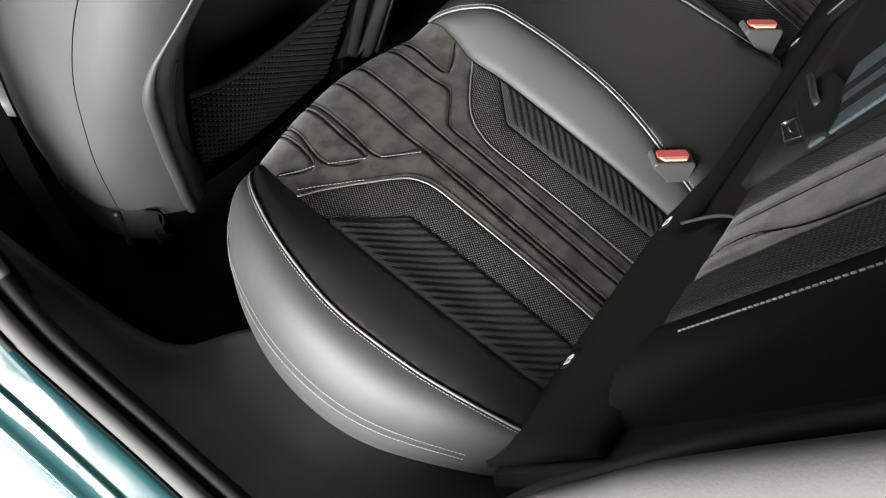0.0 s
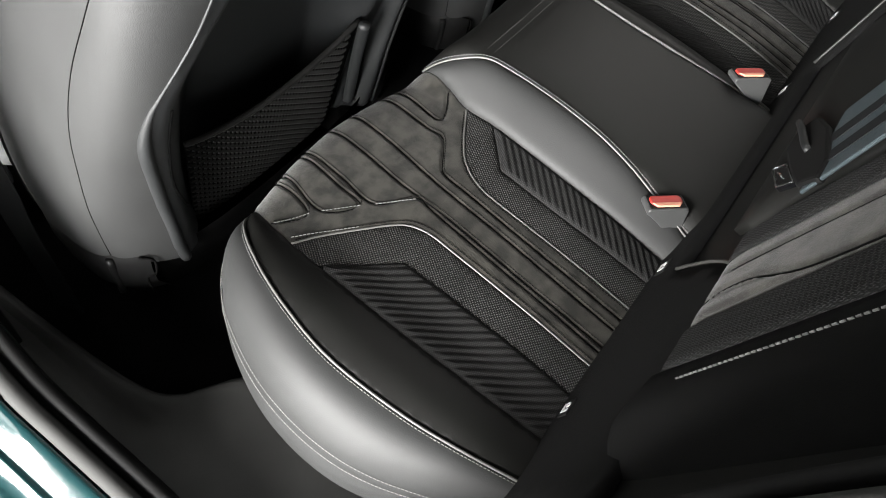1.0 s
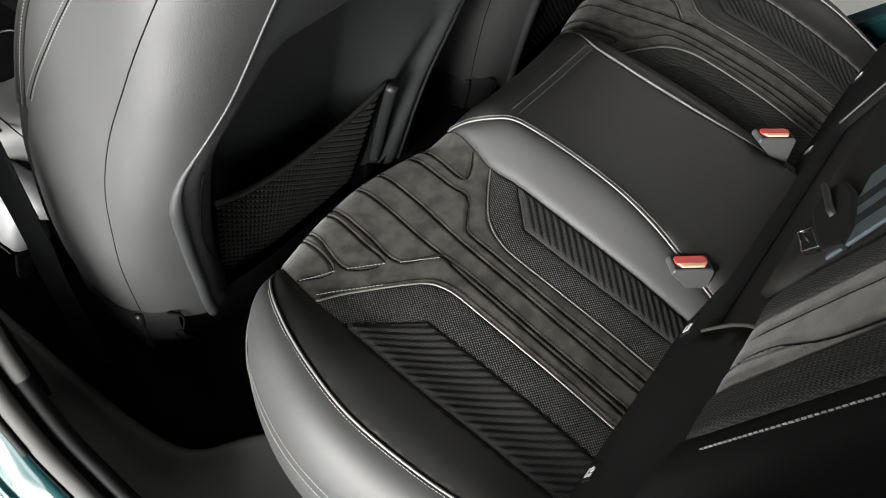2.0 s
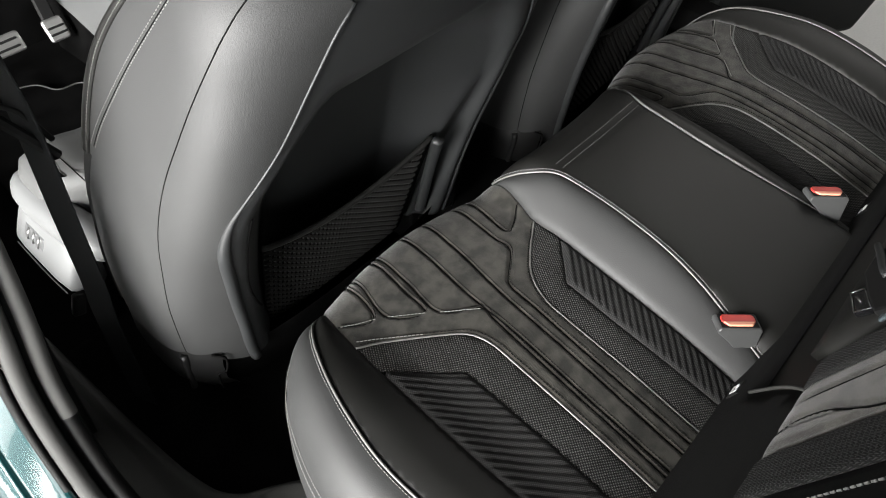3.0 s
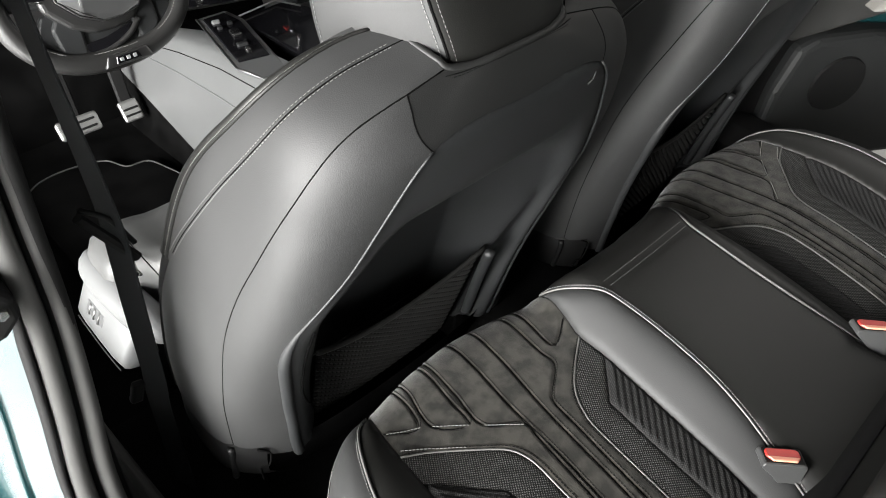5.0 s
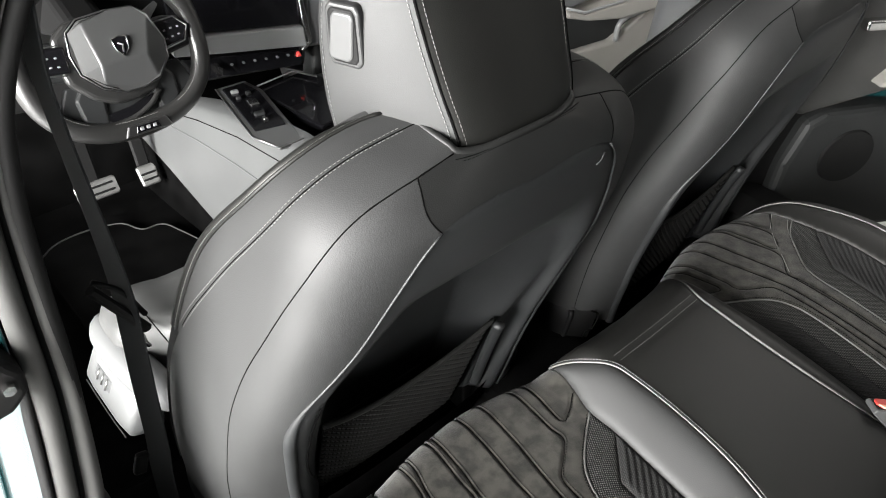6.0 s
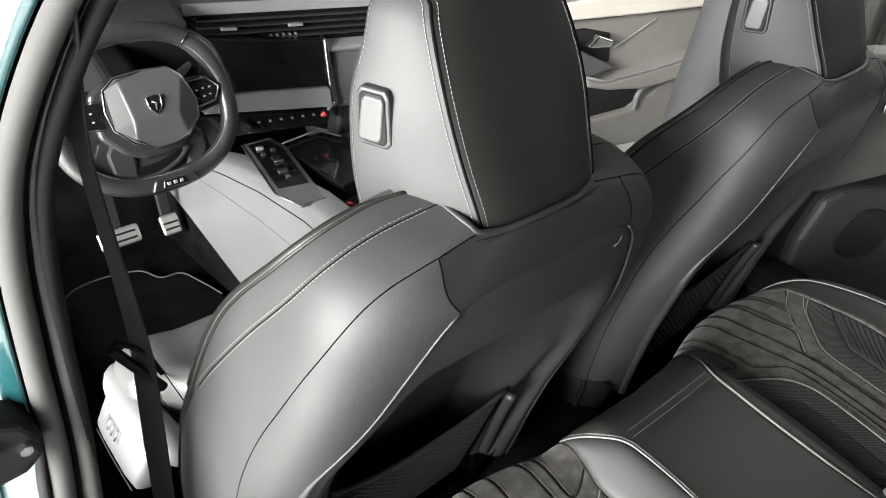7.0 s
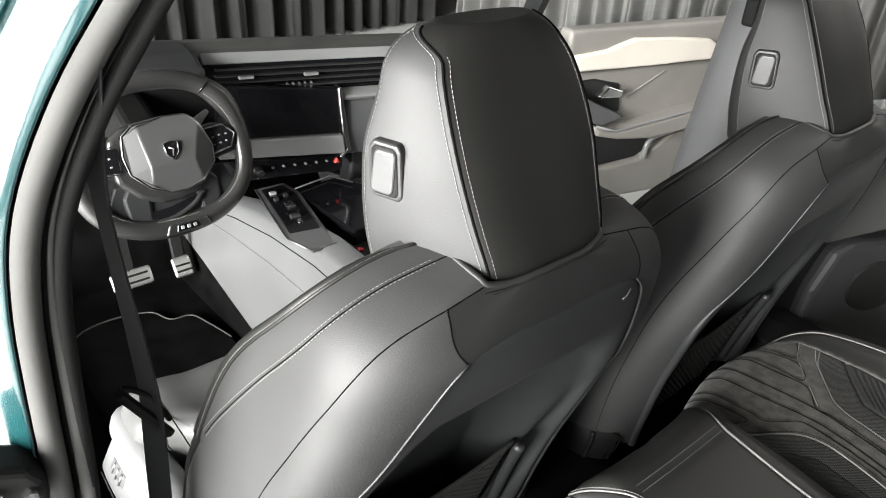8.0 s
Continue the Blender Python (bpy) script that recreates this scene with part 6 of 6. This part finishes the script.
MAT = [(-0.600, 1.20), (-0.600, 1.76), (-0.551, 1.800), (-0.489, 1.811), (-0.420, 1.800), (-0.378, 1.778), (-0.352, 1.724), (-0.300, 1.712), (-0.276, 1.650), (-0.253, 1.566), (-0.245, 1.20)]
mat = thing("floor_mat", "black carpet floor mat with pale stitched edge", "mat", (-0.42, 1.45, 0.24))
part("mat_body", prism(flat(MAT, 0.03), 0.236, 0.252, "z", 0.003, 1), CARPET, mat, "black carpet mat")
part("mat_edge", tube([(x, y, 0.253) for x, y in flat(MAT[1:-1], 0.015)], 0.0022, 6), PIPING_DARK, mat, "pale stitched edge")

# ---- buckles, belts and small fittings ----
BUCKLE_GREY = material("buckle_grey_plastic", (0.055, 0.056, 0.056), 0.45, grain=0.1, blotch=0.06)


def buckle(at, turn, tilt):
    b = thing("seat_belt_buckle", "grey seat belt buckle with red release button", "buckle", at, "rear buckles")
    m = Matrix.Translation(at) @ pose(0, 0, 0, 0, 0, turn) @ pose(0, 0, 0, tilt, 0, 0)
    # local: x across, y forward, z up
    housing = [(-0.029, 0.0140), (-0.026, 0.0175), (0.026, 0.0175), (0.029, 0.0140), (0.027, -0.034), (0.020, -0.044), (-0.010, -0.008), (-0.029, 0.009)]
    part("housing", moved(prism(housing, -0.0160, 0.0150, "y", 0.0025, 3), m), BUCKLE_GREY, b, "grey plastic housing")
    part("button_well", moved(block((-0.0250, -0.0135, 0.0150), (0.0250, 0.0130, 0.0182), 0.001, 1), m), RUBBER, b)
    face = [(-0.0225, 0.0060), (-0.0190, 0.0105), (0.0190, 0.0105), (0.0225, 0.0060), (0.0225, -0.0030), (0.0160, -0.0110), (-0.0160, -0.0110), (-0.0225, -0.0030)]
    rb = part("release_button", moved(prism(face, 0.012, 0.0206, "z", 0.0018, 2), m), RED, b, "red release button")
    part("button_edge", moved(prism([(-0.0212, -0.0040), (0.0212, -0.0040), (0.0156, -0.0112), (-0.0156, -0.0112)], 0.012, 0.0211, "z", 0.0012, 2), m), PALE_RED, rb, "pale lower edge")
    part("strap", bar([m @ Vector((0, 0.0, -0.03)), m @ Vector((0, -0.01, -0.07)), m @ Vector((0, -0.03, -0.10))], 0.036, 0.006, m.to_3x3() @ Vector((0, -1, 0))), WEBBING, b)
    return b


buckle((-0.143, 0.128, 0.566), -48, -12)
buckle((0.152, 0.138, 0.584), -48, -12)


def isofix(x, s):
    tag = thing("anchor_tag", "small black anchor tag with white child seat symbol", "tag", on_back(x, s, 0.004), "anchor tags")
    put = lambda u, v, h=0.004: on_back(x + u, s + v, h)
    def plate(w, h, lo, hi, du=0.0, dv=0.0):
        c = [(-w, -h), (w, -h), (w, h), (-w, h)]
        a, b = [put(u + du, v + dv, lo) for u, v in c], [put(u + du, v + dv, hi) for u, v in c]
        return shaped("plate", a + b, [(3, 2, 1, 0), (4, 5, 6, 7), (0, 1, 5, 4), (1, 2, 6, 5), (2, 3, 7, 6), (3, 0, 4, 7)], False)
    part("plate", plate(0.012, 0.011, 0.001, 0.005), RUBBER, tag)
    part("seat_mark", plate(0.0022, 0.007, 0.005, 0.0058, -0.005, 0.0), LABEL_WHITE, tag)
    part("seat_mark", plate(0.0055, 0.002, 0.005, 0.0058, 0.001, -0.006), LABEL_WHITE, tag)
    part("ring_mark", tube([put(0.003 + 0.0035 * math.cos(f), 0.003 + 0.0035 * math.sin(f), 0.0055) for f in np.linspace(0, 2 * math.pi, 10)[:-1]], 0.0009, 5, True), LABEL_WHITE, tag)


for x in (-0.458, -0.211, 0.223, 0.470):
    isofix(x, 0.020)

# belt lying on the backrest, with its latch plate
belt = thing("rear_seat_belt", "blue grey striped rear belt lying on the backrest", "seat belt", on_back(-0.15, 0.25, 0.02), "rear belts")
BACK_UP = (0, math.cos(LEAN), math.sin(LEAN))


def lying(outline, lo, hi, bevel=0.002):
    """A plate lying on the backrest; outline: x and distance up."""
    bm = bmesh.new()
    a, b = [bm.verts.new(on_back(x, s, lo)) for x, s in outline], [bm.verts.new(on_back(x, s, hi)) for x, s in outline]
    bm.faces.new(a)
    bm.faces.new(b[::-1])
    n = len(outline)
    for i in range(n):
        bm.faces.new((a[i], b[i], b[(i + 1) % n], a[(i + 1) % n]))
    bmesh.ops.recalc_face_normals(bm, faces=bm.faces)
    bmesh.ops.bevel(bm, geom=bm.edges[:], offset=bevel, segments=2, affect="EDGES", profile=0.5, clamp_overlap=True)
    return bm


run = [on_back(-0.183 + 0.0010 * k, 0.290 + 0.05 * k, 0.014 + 0.003 * k) for k in range(8)]
strap = part("webbing", bar(run, 0.146, 0.004, BACK_UP), BELT_BLUE, belt, "blue grey webbing")
for dx in (-0.034, 0.012):
    part("stripe", bar([p + Vector((dx, 0.0026 * math.cos(LEAN), 0.0026 * math.sin(LEAN))) for p in run], 0.024, 0.001, BACK_UP), WEBBING, strap, "dark stripe")
plate = part("latch_plate", lying([(-0.128, 0.214), (-0.085, 0.214), (-0.085, 0.245), (-0.142, 0.284), (-0.225, 0.318), (-0.258, 0.318), (-0.244, 0.284), (-0.195, 0.252)], 0.010, 0.021, 0.004), RUBBER, belt, "black latch plate")
part("clip", tube(smooth_path([on_back(-0.075, 0.214, 0.024), on_back(-0.110, 0.236, 0.026), on_back(-0.160, 0.262, 0.024), on_back(-0.175, 0.270, 0.020)], 0.008), 0.0042, 8), SHELL, belt, "bent clip")
tongue = part("tongue", lying([(-0.137, 0.189), (-0.149, 0.222), (-0.214, 0.262), (-0.200, 0.228)], 0.006, 0.012, 0.001), GLOSS_BLACK, belt, "dark coated tongue")
part("tongue_edge", tube([on_back(x, s, 0.013) for x, s in ((-0.139, 0.192), (-0.149, 0.219), (-0.211, 0.258), (-0.199, 0.229))], 0.0010, 6, True), CHROME, tongue)
part("tongue_mark", tube([on_back(x, s, 0.013) for x, s in ((-0.160, 0.212), (-0.180, 0.228))], 0.0012, 6), CHROME, tongue)

# driver's belt from the pillar to the floor
fbelt = thing("front_seat_belt", "black front belt hanging between pillar and seat", "seat belt", (-0.66, 0.85, 0.4))
line = [(-0.664, 0.700, 1.300), (-0.669, 0.745, 1.170), (-0.664, 0.772, 1.096), (-0.658, 0.790, 1.017), (-0.653, 0.800, 0.935), (-0.652, 0.800, 0.852), (-0.657, 0.800, 0.780), (-0.664, 0.800, 0.690), (-0.672, 0.800, 0.575), (-0.680, 0.800, 0.50), (-0.69, 0.80, 0.27)]
web = smooth_path(line, 0.02)
part("webbing", bar(web, 0.044, 0.0025, [Vector((-0.97, -0.08 - 0.28 * step01((1.15 - p.z) / 0.5), 0.0)) for p in web]), WEBBING, fbelt, "black webbing")
a, b = Vector((-0.684, 0.796, 0.874)), Vector((-0.640, 0.792, 0.790))
across = (b - a).normalized()
part("latch_plate", bar([a, a.lerp(b, 0.25), a.lerp(b, 0.6), b], 0.013, 0.012, (-0.70, -0.70, 0.1)), RUBBER, fbelt, "black latch plate")
part("latch_hook", tube(smooth_path([a.lerp(b, 0.1) + Vector((0.0, 0, 0.018)), a.lerp(b, 0.45) + Vector((0.01, 0, 0.020)), a.lerp(b, 0.8) + Vector((0.012, 0, 0.004))], 0.01), 0.0035, 8), RUBBER, fbelt)
part("tongue", bar([(-0.650, 0.795, 0.800), (-0.649, 0.795, 0.770), (-0.645, 0.797, 0.758)], 0.012, 0.004, (-0.70, -0.70, 0.1)), CHROME, fbelt, "bright steel tongue")
part("guide", bar([(-0.655, 0.795, 0.740), (-0.653, 0.795, 0.705)], 0.007, 0.004, (-0.70, -0.70, 0.1)), CHROME, fbelt)
part("anchor", moved(block((-0.009, -0.006, -0.018), (0.009, 0.006, 0.018), 0.004, 2), pose(-0.700, 0.800, 0.560, 0, 20, 0)), RUBBER, fbelt)
